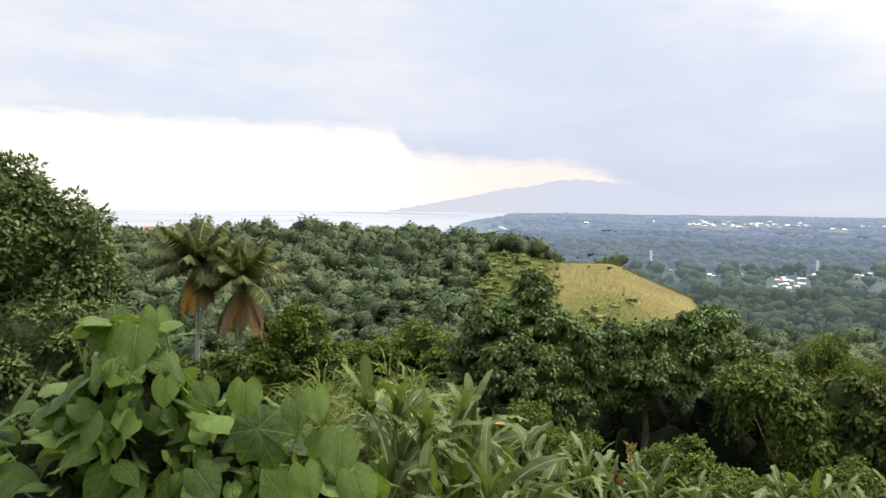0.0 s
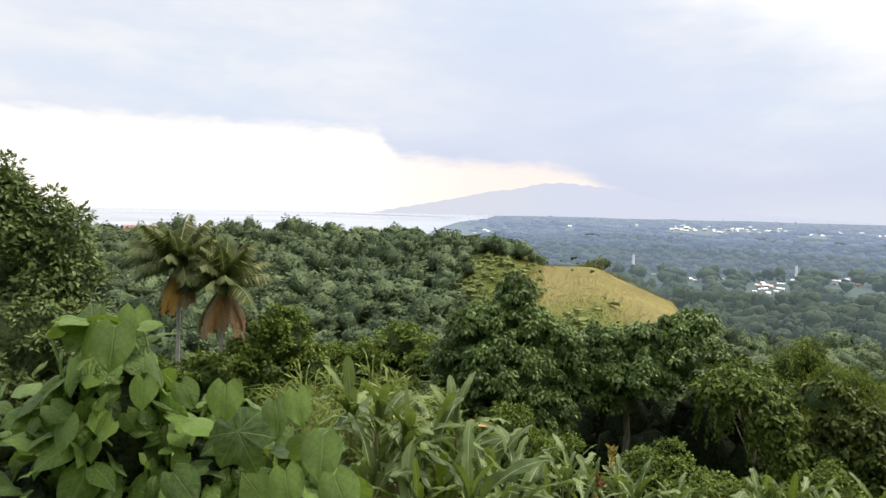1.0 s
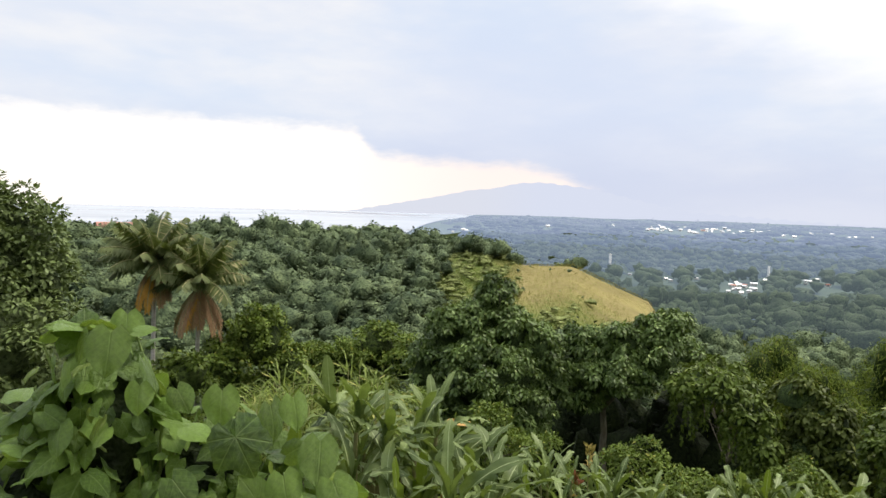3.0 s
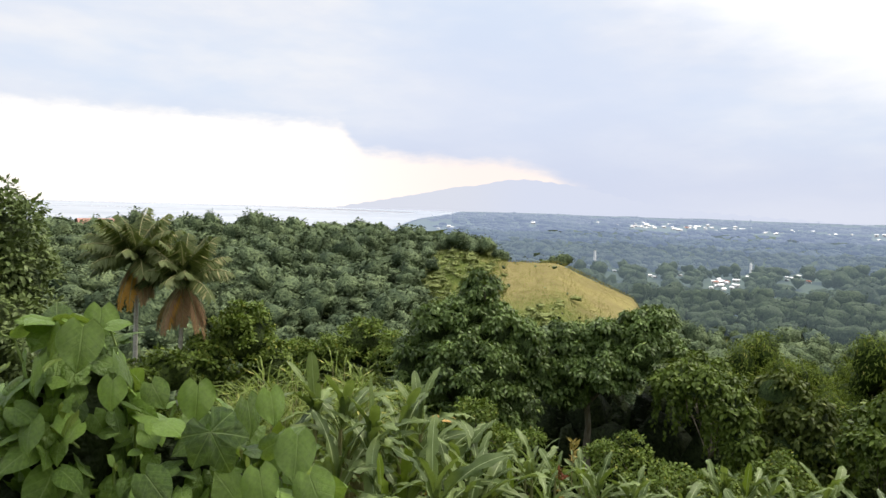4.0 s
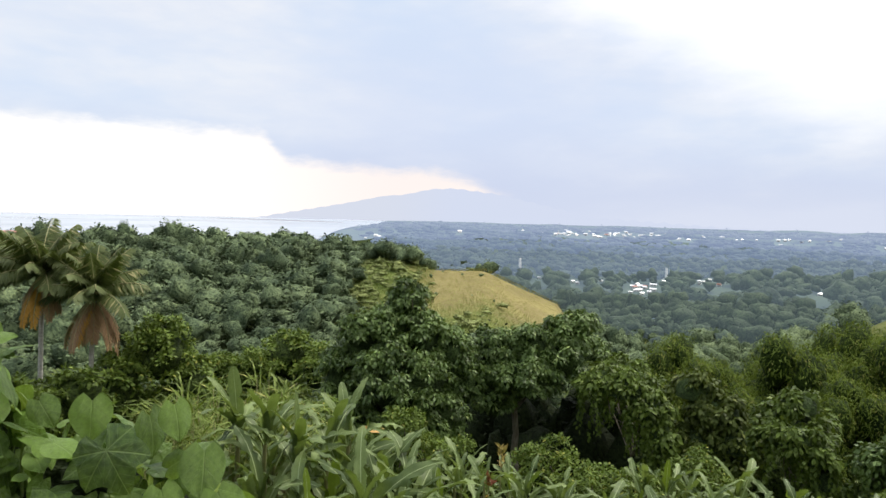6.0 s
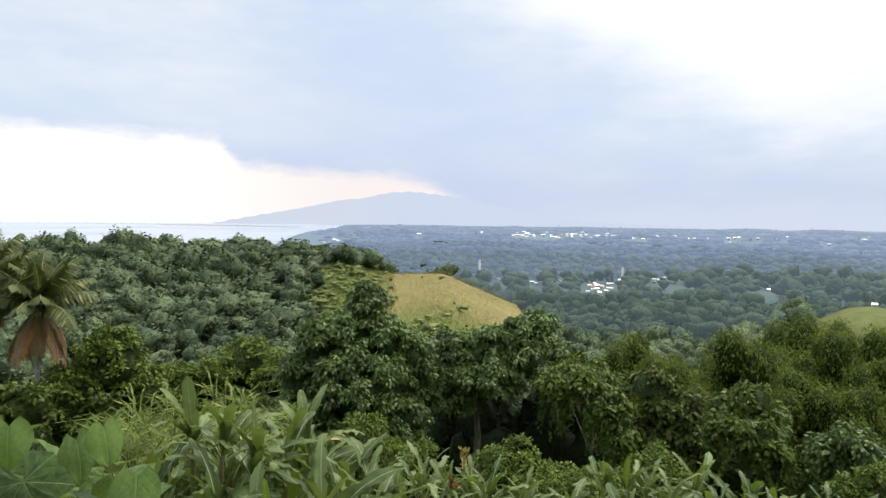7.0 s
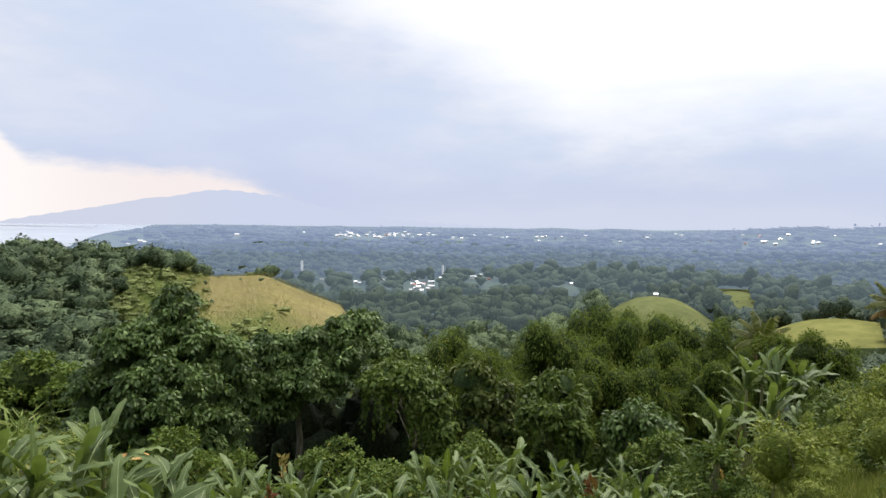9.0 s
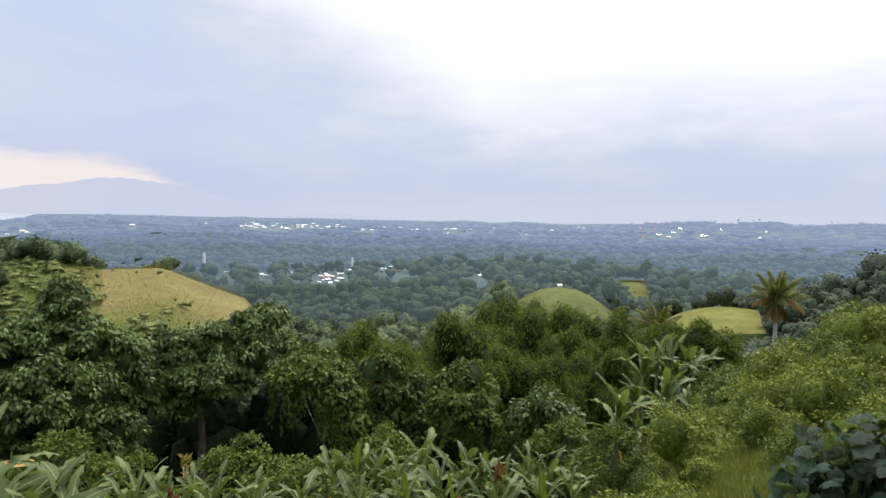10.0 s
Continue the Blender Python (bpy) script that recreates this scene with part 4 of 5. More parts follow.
def make_bush(mat, label, seed, leaf=(0.11, 0.055), n=2200, hang=0.3):
    rng = np.random.default_rng(seed)
    blobs = [(rng.uniform(-0.5, 0.5), rng.uniform(-0.5, 0.5), rng.uniform(0.35, 0.9), *([rng.uniform(0.55, 0.85)] * 2), rng.uniform(0.5, 0.85)) for _ in range(4)]
    b = thing("bush", (0, 0, -100), label, "bush", "bushes on the slope")
    V, F, C = foliage(rng, blobs, 0.2, 110, n, leaf[0], leaf[1], hang)
    part("foliage", mesh_of("foliage", V, F, mat), b)
    ball, tri = unit_ball(2)
    solid = np.concatenate([np.array(q[:3]) + ball * rng.uniform(0.62, 0.86, (len(ball), 1)) * np.array(q[3:]) for q in blobs])
    part("inner_foliage", smooth_shade(mesh_of("inner_foliage", solid, np.concatenate([tri + q * len(ball) for q in range(len(blobs))]), M_BUSHCORE)), b)
    for c in C[:3]:
        part("stem", mesh_of("stem", *tubes([(arc((0, 0, -0.1), c, 0.1, 5, 0.03, rng), np.linspace(0.02, 0.006, 5))], 5), M_BARK), b)
    return b


BUSHES = [make_bush(M_BUSH, "yellow-green leafy bush on the slope", 21), make_bush(M_BUSH, "yellow-green leafy bush on the slope", 22, (0.1, 0.047), 2400),
          make_bush(M_BROAD, "fresh green leafy bush in undergrowth", 23), make_bush(M_BROAD, "fresh green leafy bush in undergrowth", 24, (0.13, 0.08), 1700, 0.6), make_bush(M_VINELEAF, "dark green leafy bush in undergrowth", 25, (0.13, 0.085), 1700, 0.7)]
placed = set()


def plant(kinds, i, a, r, size, turn=0.0, sink=0.1):
    """The first plant of a kind is moved to its place, the others are copies."""
    x, y, z = stand(a, r, sink)
    m = pose(x, y, z, 0, 0, turn)
    k = kinds[i]
    if k in placed:
        k = copy_thing(k, m)
    else:
        placed.add(k)
        k.matrix_basis = m
    k.scale = (size, size, size)
    return k


rng = np.random.default_rng(31)
for k, (a, r, e, w) in enumerate(((7.9, 28, -17.4, 1.3), (21.3, 29, -18.6, 1.0), (25.2, 25, -20.8, 1.2), (0.6, 31, -16.4, 1.3), (49.6, 30, -17.4, 1.2), (12.8, 29, -19.4, 1.0), (33.2, 30, -18.6, 1.0), (53.2, 25, -18.0, 1.0), (28.6, 24, -20.9, 1.0))):
    top = r * math.tan(radians(e))
    make_tree("bush", a, r, [(a, r, top - 0.9, w * 0.85, 0.9), (a - 1.6, r, top - 2.0, w, 1.3), (a + 1.7, r, top - 2.3, w, 1.3), (a, r, top - 4.0, w * 1.1, 2.0)], 0.38, 80, 6500, 0.17, 0.1, M_FRESH, "rounded light green bush among banana plants", "bush", 0.4, 0.07, None, 300 + k)
for _ in range(40):
    a, r = rng.uniform(-34, 13), math.sqrt(rng.uniform(23 ** 2, 40 ** 2))
    most = (r * math.tan(radians(-21.0 if a > 8 else -17.5)) - stand(a, r)[2]) / 1.45
    plant(BUSHES, 2 + int(rng.integers(0, 3)), a, r, min(rng.uniform(0.9, 2.0), max(0.6, most)), rng.uniform(0, 360))
for _ in range(140):
    a, r = rng.uniform(47, 78), 7 + 34 * rng.random() ** 0.9
    if (59.5 < a < 65 and r < 13) or (63.5 < a < 67.5 and r > 28) or (a < 52 and r > 24):
        continue
    plant(BUSHES, (0, 1, 0, 1, 2, 3)[int(rng.integers(0, 6))], a, r, (rng.uniform(0.55, 1.3) if r > 14 else rng.uniform(0.3, 0.65)), rng.uniform(0, 360))


# ---- bamboo ----
def make_bamboo(seed):
    """A column of rounded plumes: fine drooping leaves over arching culms."""
    rng = np.random.default_rng(seed)
    t = thing("bamboo_clump", (0, 0, -100), "feathery olive-green bamboo clump with drooping tops", "bamboo", "bamboo clumps")
    plumes = [(0.4, 0.1, 8.1, 0.75, 0.75, 1.3), (-0.55, 0.35, 7.4, 0.85, 0.8, 1.45), (0.05, -0.7, 7.0, 0.8, 0.85, 1.3)]
    for i in range(6):
        th = i * 2.4 + rng.uniform(-0.4, 0.4)
        reach, z = (rng.uniform(0.9, 1.4), rng.uniform(5.6, 7.0)) if i < 3 else (rng.uniform(1.0, 1.7), rng.uniform(2.6, 4.6))
        w = rng.uniform(0.85, 1.25)
        plumes.append((math.cos(th) * reach, math.sin(th) * reach, z, w, w * rng.uniform(0.8, 1.1), rng.uniform(1.1, 2.0)))
    B = np.array(plumes)
    ball, tri = unit_ball(2)
    L = unit(rng.normal(size=(len(B), 9, 3)) + np.array((0, 0, 0.3)))

    def swell(d, k):
        return 0.62 + 0.46 * (np.clip(np.einsum("vi,vki->vk", d, L[k]), 0, 1) ** 5).max(-1, keepdims=True)

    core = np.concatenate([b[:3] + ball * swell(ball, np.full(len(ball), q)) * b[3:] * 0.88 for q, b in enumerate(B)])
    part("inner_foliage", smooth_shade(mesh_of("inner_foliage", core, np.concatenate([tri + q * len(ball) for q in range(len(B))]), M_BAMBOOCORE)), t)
    w = B[:, 3] * B[:, 5]
    n = 10500
    k = rng.choice(len(B), n, p=w / w.sum())
    d = unit(rng.normal(size=(n, 3)))
    d[:, 2] = np.where(d[:, 2] < -0.45, -d[:, 2], d[:, 2])
    stray = np.where(rng.random((n, 1)) < 0.3, rng.uniform(1.0, 1.32, (n, 1)), rng.uniform(0.88, 1.08, (n, 1)))
    P = B[k, :3] + d * swell(d, k) * B[k, 3:] * stray
    P[:, 2] -= 0.9 * np.maximum(stray[:, 0] - 1.05, 0) * 3.0 * rng.random(n)
    buried = np.zeros(n, bool)
    for b in B:
        buried |= (((P - b[:3]) / (b[3:] * 0.6)) ** 2).sum(1) < 1
    P, d = P[~buried], d[~buried]
    n = len(P)
    s = rng.uniform(0.7, 1.3, n)
    V, F = leaves(P, d * 0.45 + np.array((0, 0, -0.7)) + rng.normal(0, 0.35, (n, 3)), d + np.array((0, 0, 0.4)) + rng.normal(0, 0.2, (n, 3)), 0.19 * s, 0.036 * s, 0.1)
    part("foliage", mesh_of("foliage", V, F, M_BAMBOO), t)
    for p in plumes:
        top = np.array(p[:3])
        s = np.linspace(0, 1, 10)[:, None]
        pts = np.concatenate([top[:2] * (0.15 + 0.85 * s ** 2.2), top[2:] * s], 1)
        part("culm", mesh_of("culm", *tubes([(pts, np.linspace(0.05, 0.015, 10))], 6), M_RACHIS), t)
    return t


BAMBOO = [make_bamboo(41), make_bamboo(42), make_bamboo(43)]
for a, r, e in ((26.0, 47, -10.7), (28.4, 50, -11.2), (31.1, 50, -8.9), (33.2, 46, -10.3), (35.6, 49, -11.0), (37.6, 52, -9.6), (39.4, 47, -8.0), (41.2, 50, -9.4), (43.2, 60, -6.7), (44.4, 44, -10.6), (46.6, 60, -6.9),
                (48.9, 49, -9.0), (51.2, 50, -10.0), (50.2, 62, -7.0), (53.6, 60, -7.2), (55.8, 62, -8.2), (59.8, 64, -8.5), (62.0, 66, -8.9), (29.8, 43, -12.4), (36.6, 43, -12.6), (42.2, 42, -12.4), (47.2, 43, -11.4), (53.0, 46, -10.6), (54.7, 54, -9.5), (56.4, 50, -11.4), (45.4, 57, -7.3), (48.4, 58, -6.9)):
    x, y, z = stand(a, r)
    plant(BAMBOO, int(rng.integers(0, 3)), a, r, (r * math.tan(radians(e)) - z) / 9.5, rng.uniform(0, 360))


# ---- banana plants ----
def banana_leaf(seed, length, width, rise, fall, mats, ragged=0.0, fold=0.25):
    """An arching blade with a raised midrib, folded halves and a torn, wavy edge; from the origin along +y."""
    rng = np.random.default_rng(seed)
    n = 21
    s = np.linspace(0, 1, n)
    ang = rise - (rise + fall) * s ** 1.35
    st = length / (n - 1)
    y = np.concatenate([[0], np.cumsum(np.cos(ang[:-1]) * st)])
    z = np.concatenate([[0], np.cumsum(np.sin(ang[:-1]) * st)])
    prof = np.where(s < 0.14, 0.03, np.clip((s - 0.14) / 0.14, 0, 1) ** 0.5) * np.sqrt(np.clip(1 - (np.clip(s - 0.72, 0, 1) / 0.285) ** 2, 0.0, 1))
    torn = 1 - (rng.random((n, 2)) < ragged) * rng.uniform(0.3, 0.65, (n, 2))
    V, F, S = [], [], []
    for i in range(n):
        w = width / 2 * prof[i]
        nz, ny = math.cos(ang[i]), -math.sin(ang[i])
        rib = 0.013 * (1.2 - s[i])
        for u in (-1, -0.5, 0, 0.5, 1):
            x = u * w if abs(u) > 0 else 0.0
            h = fold * abs(u) * w * (1 if s[i] < 0.6 else 0.4) - 0.35 * w * max(0, abs(u) - 0.5) + (rng.normal(0, ragged) * w if abs(u) == 1 else 0)
            wav = rng.normal(0, 0.03) * width * (abs(u) == 1)
            V.append((x * (torn[i, int(u > 0)] if abs(u) == 1 else 1.0), y[i] + ny * h + wav, z[i] + nz * h))
        V.append((-rib, y[i] + ny * 0.012, z[i] + nz * 0.012))
        V.append((rib, y[i] + ny * 0.012, z[i] + nz * 0.012))
    for i in range(n - 1):
        a, b = i * 7, (i + 1) * 7
        for c in range(4):
            F.append((a + c, a + c + 1, b + c + 1, b + c))
            S.append(0)
        F.append((a + 5, a + 6, b + 6, b + 5))
        S.append(1)
    return smooth_shade(mesh_of("leaf", np.array(V), np.array(F), mats, S))


B_LEAVES = [banana_leaf(50 + i, 1.95 + 0.07 * i, 0.24 + 0.03 * (i % 3), 1.5 - 0.1 * i, -0.55 + 0.27 * i, [M_BANANA, M_MIDRIB], 0.14 + 0.04 * i, 0.75) for i in range(6)]
B_YOUNG = banana_leaf(60, 1.5, 0.3, 1.55, -1.42, [M_BANANAYOUNG, M_MIDRIB], 0.02, 0.8)
B_DRY = banana_leaf(61, 1.2, 0.3, 0.3, 1.2, [M_BANANADRY, M_MIDRIB], 0.3)


def make_banana(seed, stem=2.2, n=9, dry=1, young=False):
    rng = np.random.default_rng(seed)
    t = thing("banana_plant", (0, 0, -100), "banana plant with broad arching pale green leaves", "banana plant", "banana plants")
    part("pseudostem", mesh_of("pseudostem", *tubes([(arc((0, 0, -4.0), (rng.normal(0, 0.1), rng.normal(0, 0.1), stem), 0, 8, 0.015, rng), np.linspace(0.13, 0.05, 8))], 9), M_STEM), t)
    for i in range(n):
        yaw = i * 137.5 + rng.uniform(-20, 20)
        k = min(5, int(i * 6 / n))
        q = rng.uniform(0.65, 1.15)
        part("leaf", B_LEAVES[k], t, m=pose(0, 0, stem - 0.05 - 0.07 * i, rng.uniform(-16, 6), rng.uniform(-22, 22), yaw) @ Matrix.Diagonal((q, q, q, 1)))
    if young:
        part("young_leaf", B_YOUNG, t, "upright rolled bright green leaf", m=pose(0, 0, stem - 0.1, rng.uniform(-8, 4), 0, rng.uniform(0, 360)))
    for _ in range(dry):
        part("dry_leaf", B_DRY, t, "withered brown leaf", m=pose(0, 0, stem - 0.5, -60, 0, rng.uniform(0, 360)))
    return t


BANANAS = [make_banana(71, 2.2, 8, 0), make_banana(72, 2.7, 9, 1), make_banana(73, 1.6, 7, 0, True), make_banana(74, 2.4, 8, 0), make_banana(75, 2.3, 8, 1, True)]
BANANAS[1]["label"] = "banana plant with one withered brown leaf"
B_TALL = [banana_leaf(62, 2.2, 0.40, 1.56, -1.45, [M_BANANA, M_MIDRIB], 0.03, 0.6), banana_leaf(63, 2.3, 0.32, 1.42, -0.5, [M_BANANA, M_MIDRIB], 0.15, 0.7), banana_leaf(64, 2.3, 0.33, 1.25, 0.1, [M_BANANA, M_MIDRIB], 0.25, 0.6), banana_leaf(65, 2.2, 0.33, 1.0, 0.7, [M_BANANA, M_MIDRIB], 0.3, 0.6)]
for a, r, e, turn in ((-6.4, 21, -18.6, 20), (-4.2, 20, -19.6, 140), (-1.6, 18.5, -21.3, 75), (1.2, 19, -20.9, 200), (3.0, 20.5, -20.0, 310), (55.4, 34, -13.2, 40), (56.5, 35, -12.6, 160), (57.6, 34, -13.0, 250), (58.8, 35, -13.1, 80), (60.1, 36, -13.4, 190), (57.0, 30, -15.6, 120), (53.4, 27, -17.2, 30)):
    x, y, z = stand(a, r)
    top = r * math.tan(radians(e)) - z
    t = thing("banana_plant", (x, y, z), "tall banana plant with broad upright green leaves", "banana plant", "banana plants")
    part("pseudostem", mesh_of("pseudostem", *tubes([(arc((0, 0, -0.3), (0, 0, top), 0, 8, 0.015, np.random.default_rng(5)), np.linspace(0.15, 0.06, 8))], 9), M_STEM), t)
    for i in range(7):
        part("leaf", B_TALL[0 if i == 0 and turn in (20, 75) else 1 + i % 3], t, m=pose(0, 0, top - 0.06 * i, (4, -6, 3)[i % 3], (-5, 9, 2)[i % 3], turn + i * 137.5))
rng = np.random.default_rng(77)
SPOTS = [(-3.6, 21, -17.6), (-1.6, 19.5, -19.0), (0.8, 20, -18.6), (2.4, 22, -17.6), (4.4, 22.5, -18.2), (-4.6, 18.5, -20.2), (2.0, 18, -20.6), (5.8, 19, -20.5), (8.5, 19, -21.5), (-9.8, 20, -19.0), (-0.4, 16.5, -22), (4.5, 16, -22.6), (7.4, 17, -22.5),
         (13.2, 20, -20.6), (15.4, 19, -20.8), (17.6, 20, -20.6), (11.2, 18.5, -22), (19.0, 18, -21.6), (14.6, 17, -22.6), (22.0, 18, -22.2), (26.0, 18, -22.0),
         (29.0, 20, -19.9), (30.8, 19.5, -19.6), (32.6, 20, -20.0), (34.4, 19, -20.4), (36.4, 20.5, -19.4), (38.2, 19, -20.4), (40.0, 20, -19.8), (42.0, 19, -20.2), (44.0, 20, -19.8), (45.8, 19.5, -19.6), (47.6, 19, -20.4), (31.0, 17, -22), (35, 17, -22.2), (39, 17, -22), (43, 17, -22), (49.5, 18, -21),
         (51.6, 26, -15.8), (53.2, 27, -16.4), (55.2, 34, -12.8), (56.6, 35, -11.8), (58.0, 34, -12.0), (59.4, 35, -12.2), (60.8, 36, -12.6), (57.2, 31, -14.0), (59.0, 31, -14.2), (55.0, 29, -15.4), (57.4, 25, -16.0), (62.2, 38, -12.4)]
more = np.random.default_rng(78)
SPOTS += [(a + more.uniform(-1.2, 1.2), r + more.uniform(-2, 2.5), e - more.uniform(0.2, 1.6)) for a, r, e in [p for p in SPOTS if p[0] < 10][::3] + [p for p in SPOTS if p[0] > 10][::2]]
for i, (a, r, e) in enumerate(SPOTS):
    x, y, z = stand(a, r)
    k = (0, 3, 1, 4, 2, 3)[i % 6]
    tall = (3.5, 4.0, 2.9, 3.7, 3.6)[k]
    need = r * math.tan(radians(e)) - z
    size = more.uniform(1.15, 1.5) if a < 10 else more.uniform(0.55, 0.85)
    plant(BANANAS, k, a, r, size, rng.uniform(0, 360), sink=-float(np.clip(need - tall * size, -0.8, 3.6 * size)))


# ---- cane and reed tufts ----
def make_cane(seed):
    rng = np.random.default_rng(seed)
    t = thing("cane_plant", (0, 0, -100), "tall reedy cane with narrow arching leaves", "cane", "cane plants")
    P, ax, nr, L, W, lines = [], [], [], [], [], []
    for c in range(9):
        th, h = rng.uniform(0, 6.28), rng.uniform(2.2, 3.4)
        top = np.array((math.cos(th) * 0.5, math.sin(th) * 0.5, h))
        lines.append((arc((math.cos(th) * 0.15, math.sin(th) * 0.15, -5.0), top, 0, 7), np.linspace(0.03, 0.012, 7)))
        for q in range(7):
            d = np.array((math.cos(th + q * 2.4), math.sin(th + q * 2.4), rng.uniform(0.5, 1.6)))
            p = top * np.array((1, 1, rng.uniform(0.55, 1.0)))
            for seg in range(3):
                P.append(p.copy())
                ax.append(d.copy())
                nr.append((0, 0, 1.0))
                L.append(0.62)
                W.append(0.075 * (1 - 0.2 * seg))
                p = p + d / np.linalg.norm(d) * 0.45
                d[2] -= 0.75
    V, F = leaves(np.array(P), np.array(ax), np.array(nr) + rng.normal(0, 0.2, (len(P), 3)), np.array(L), np.array(W))
    part("foliage", mesh_of("foliage", V, F, M_CANE), t)
    for line in lines:
        part("cane", mesh_of("cane", *tubes([line], 5), M_RACHIS), t)
    return t


CANES = [make_cane(81), make_cane(82)]
for _ in range(34):
    a, r = rng.uniform(-13.5, -0.5), rng.uniform(23, 31)
    x, y, z = stand(a, r)
    e = -14.3 - (31 - r) * 0.38 + rng.uniform(-0.8, 0.5)
    size = rng.uniform(1.0, 1.5)
    plant(CANES, int(rng.integers(0, 2)), a, r, size, rng.uniform(0, 360), sink=-float(np.clip(r * math.tan(radians(e)) - z - 3.3 * size, -0.3, 4.6 * size)))


# ---- coconut palms ----
def frond(rng, length, rise, fall, mat, leaflet=0.75, n=34, droop=0.6):
    s = np.linspace(0, 1, 14)
    ang = rise - (rise + fall) * s ** 1.2
    st = length / 13
    pts = np.stack([np.zeros(14), np.concatenate([[0], np.cumsum(np.cos(ang[:-1]) * st)]), np.concatenate([[0], np.cumsum(np.sin(ang[:-1]) * st)])], -1)
    V1, F1 = tubes([(pts, np.linspace(0.05, 0.012, 14))], 4)
    q = np.repeat(np.linspace(0.14, 1.0, n), 2)
    side = np.tile((-1.0, 1.0), n)
    P = np.stack([np.interp(q, s, pts[:, i]) for i in range(3)], -1)
    an = np.interp(q, s, ang)
    ax = np.stack([side, 0.55 * np.cos(an), 0.55 * np.sin(an) - droop * np.ones(2 * n)], -1) + rng.normal(0, 0.15, (2 * n, 3))
    nr = np.stack([side * 0.3, -np.sin(an), np.cos(an)], -1)
    L = leaflet * (0.45 + 0.75 * np.sin(np.pi * np.clip(q, 0, 0.95))) * rng.uniform(0.75, 1.1, 2 * n)
    V2, F2 = leaves(P, ax, nr, L, np.full(2 * n, 0.13 * leaflet), 0.1)
    F1t = np.concatenate([F1[:, [0, 1, 2]], F1[:, [0, 2, 3]]])
    return mesh_of("frond", np.concatenate([V1, V2]), np.concatenate([F1t, F2 + len(V1)]), [M_RACHIS, mat], np.concatenate([np.zeros(len(F1t), int), np.ones(len(F2), int)]))


def make_palm(a, r, e_crown, lean, label, live, dead, orange, size, seed, green=None, rust=None, spread=1.5, skirt=0.75):
    """A slender ringed trunk; young fronds stand up and curve out, older ones droop, dead ones hang down the trunk."""
    rng = np.random.default_rng(seed)
    base = stand(a, r, 0.2)
    t = thing("coconut_palm", base, label, "palm tree", "coconut palms")
    top = np.array((lean[0], lean[1], r * math.tan(radians(e_crown)) - base[2]))
    s = np.linspace(0, 1, 14)[:, None]
    pts = top * s
    pts[:, :2] = top[:2] * s ** 2
    part("trunk", smooth_shade(mesh_of("trunk", *tubes([(pts, 0.17 - 0.05 * s[:, 0] + 0.1 * np.exp(-s[:, 0] * 12))], 10), M_PALMBARK)), t)
    for i in range(live):
        q = i / live
        rise = 1.52 - spread * q ** 0.85 + rng.normal(0, 0.06)
        bend = -0.75 + 1.75 * q + rng.uniform(-0.15, 0.25)
        me = frond(rng, size * rng.uniform(0.8, 1.1), rise, bend, rust if rust and q > 0.74 else green or M_FROND, 0.26 * size, 70, 0.95)
        part("frond", me, t, m=pose(*top, 0, 0, i * 137.5 + rng.uniform(-14, 14)))
    for i in range(dead):
        me = frond(rng, size * skirt * rng.uniform(0.6, 1.1), -0.55 - 0.6 * rng.random(), 1.57, rust or M_DRYFROND, 0.6, 56, 1.0)
        part("dead_frond", me, t, "hanging brown dead frond", m=pose(*(top - np.array((0, 0, 0.15))), 0, 0, i * 360 / max(dead, 1) + rng.uniform(-15, 15)))
    for i in range(orange):
        me = frond(rng, size * 0.85, -0.7, 1.57, M_ORANGE, 0.6, 50, 1.1)
        part("orange_frond", me, t, "orange withered frond", m=pose(*(top + np.array((0, 0, -0.3))), 0, 0, 158 + 24 * i))
    return t


def add_side_frond(palm, size, turn, rise, bend, mat, label, seed):
    """One long arching frond with a look of its own."""
    top = palm.children[0].data.vertices[-1].co
    part("frond", frond(np.random.default_rng(seed), size, rise, bend, mat, 0.75, 56, 1.0), palm, label, m=pose(top[0], top[1], top[2] - 0.1, 0, 0, turn))


make_palm(-21.1, 46, -5.2, (0.3, 0), "coconut palm with orange and brown dead fronds", 28, 9, 2, 3.7, 91, spread=1.45)
skirted = make_palm(-17.9, 44, -6.9, (0.5, 0), "shorter coconut palm with a brown skirt", 22, 16, 1, 3.5, 92, spread=1.35, skirt=1.0)
add_side_frond(skirted, 3.1, -100, 0.55, 0.75, M_RUSTFROND, "arching rusty frond", 95)
add_side_frond(skirted, 3.2, 70, 0.9, 0.6, M_FROND, "", 96)
make_palm(65.3, 52, -6.1, (0.1, 0), "lone coconut palm with rusty lower fronds", 19, 6, 0, 2.15, 93, M_FRONDLIT, M_RUSTFROND, 1.75, 0.8)
make_palm(56.6, 56, -9.3, (0.1, 0.2), "small coconut palm amid the bamboo", 14, 3, 0, 2.4, 94, M_FRONDLIT, None, 1.7)


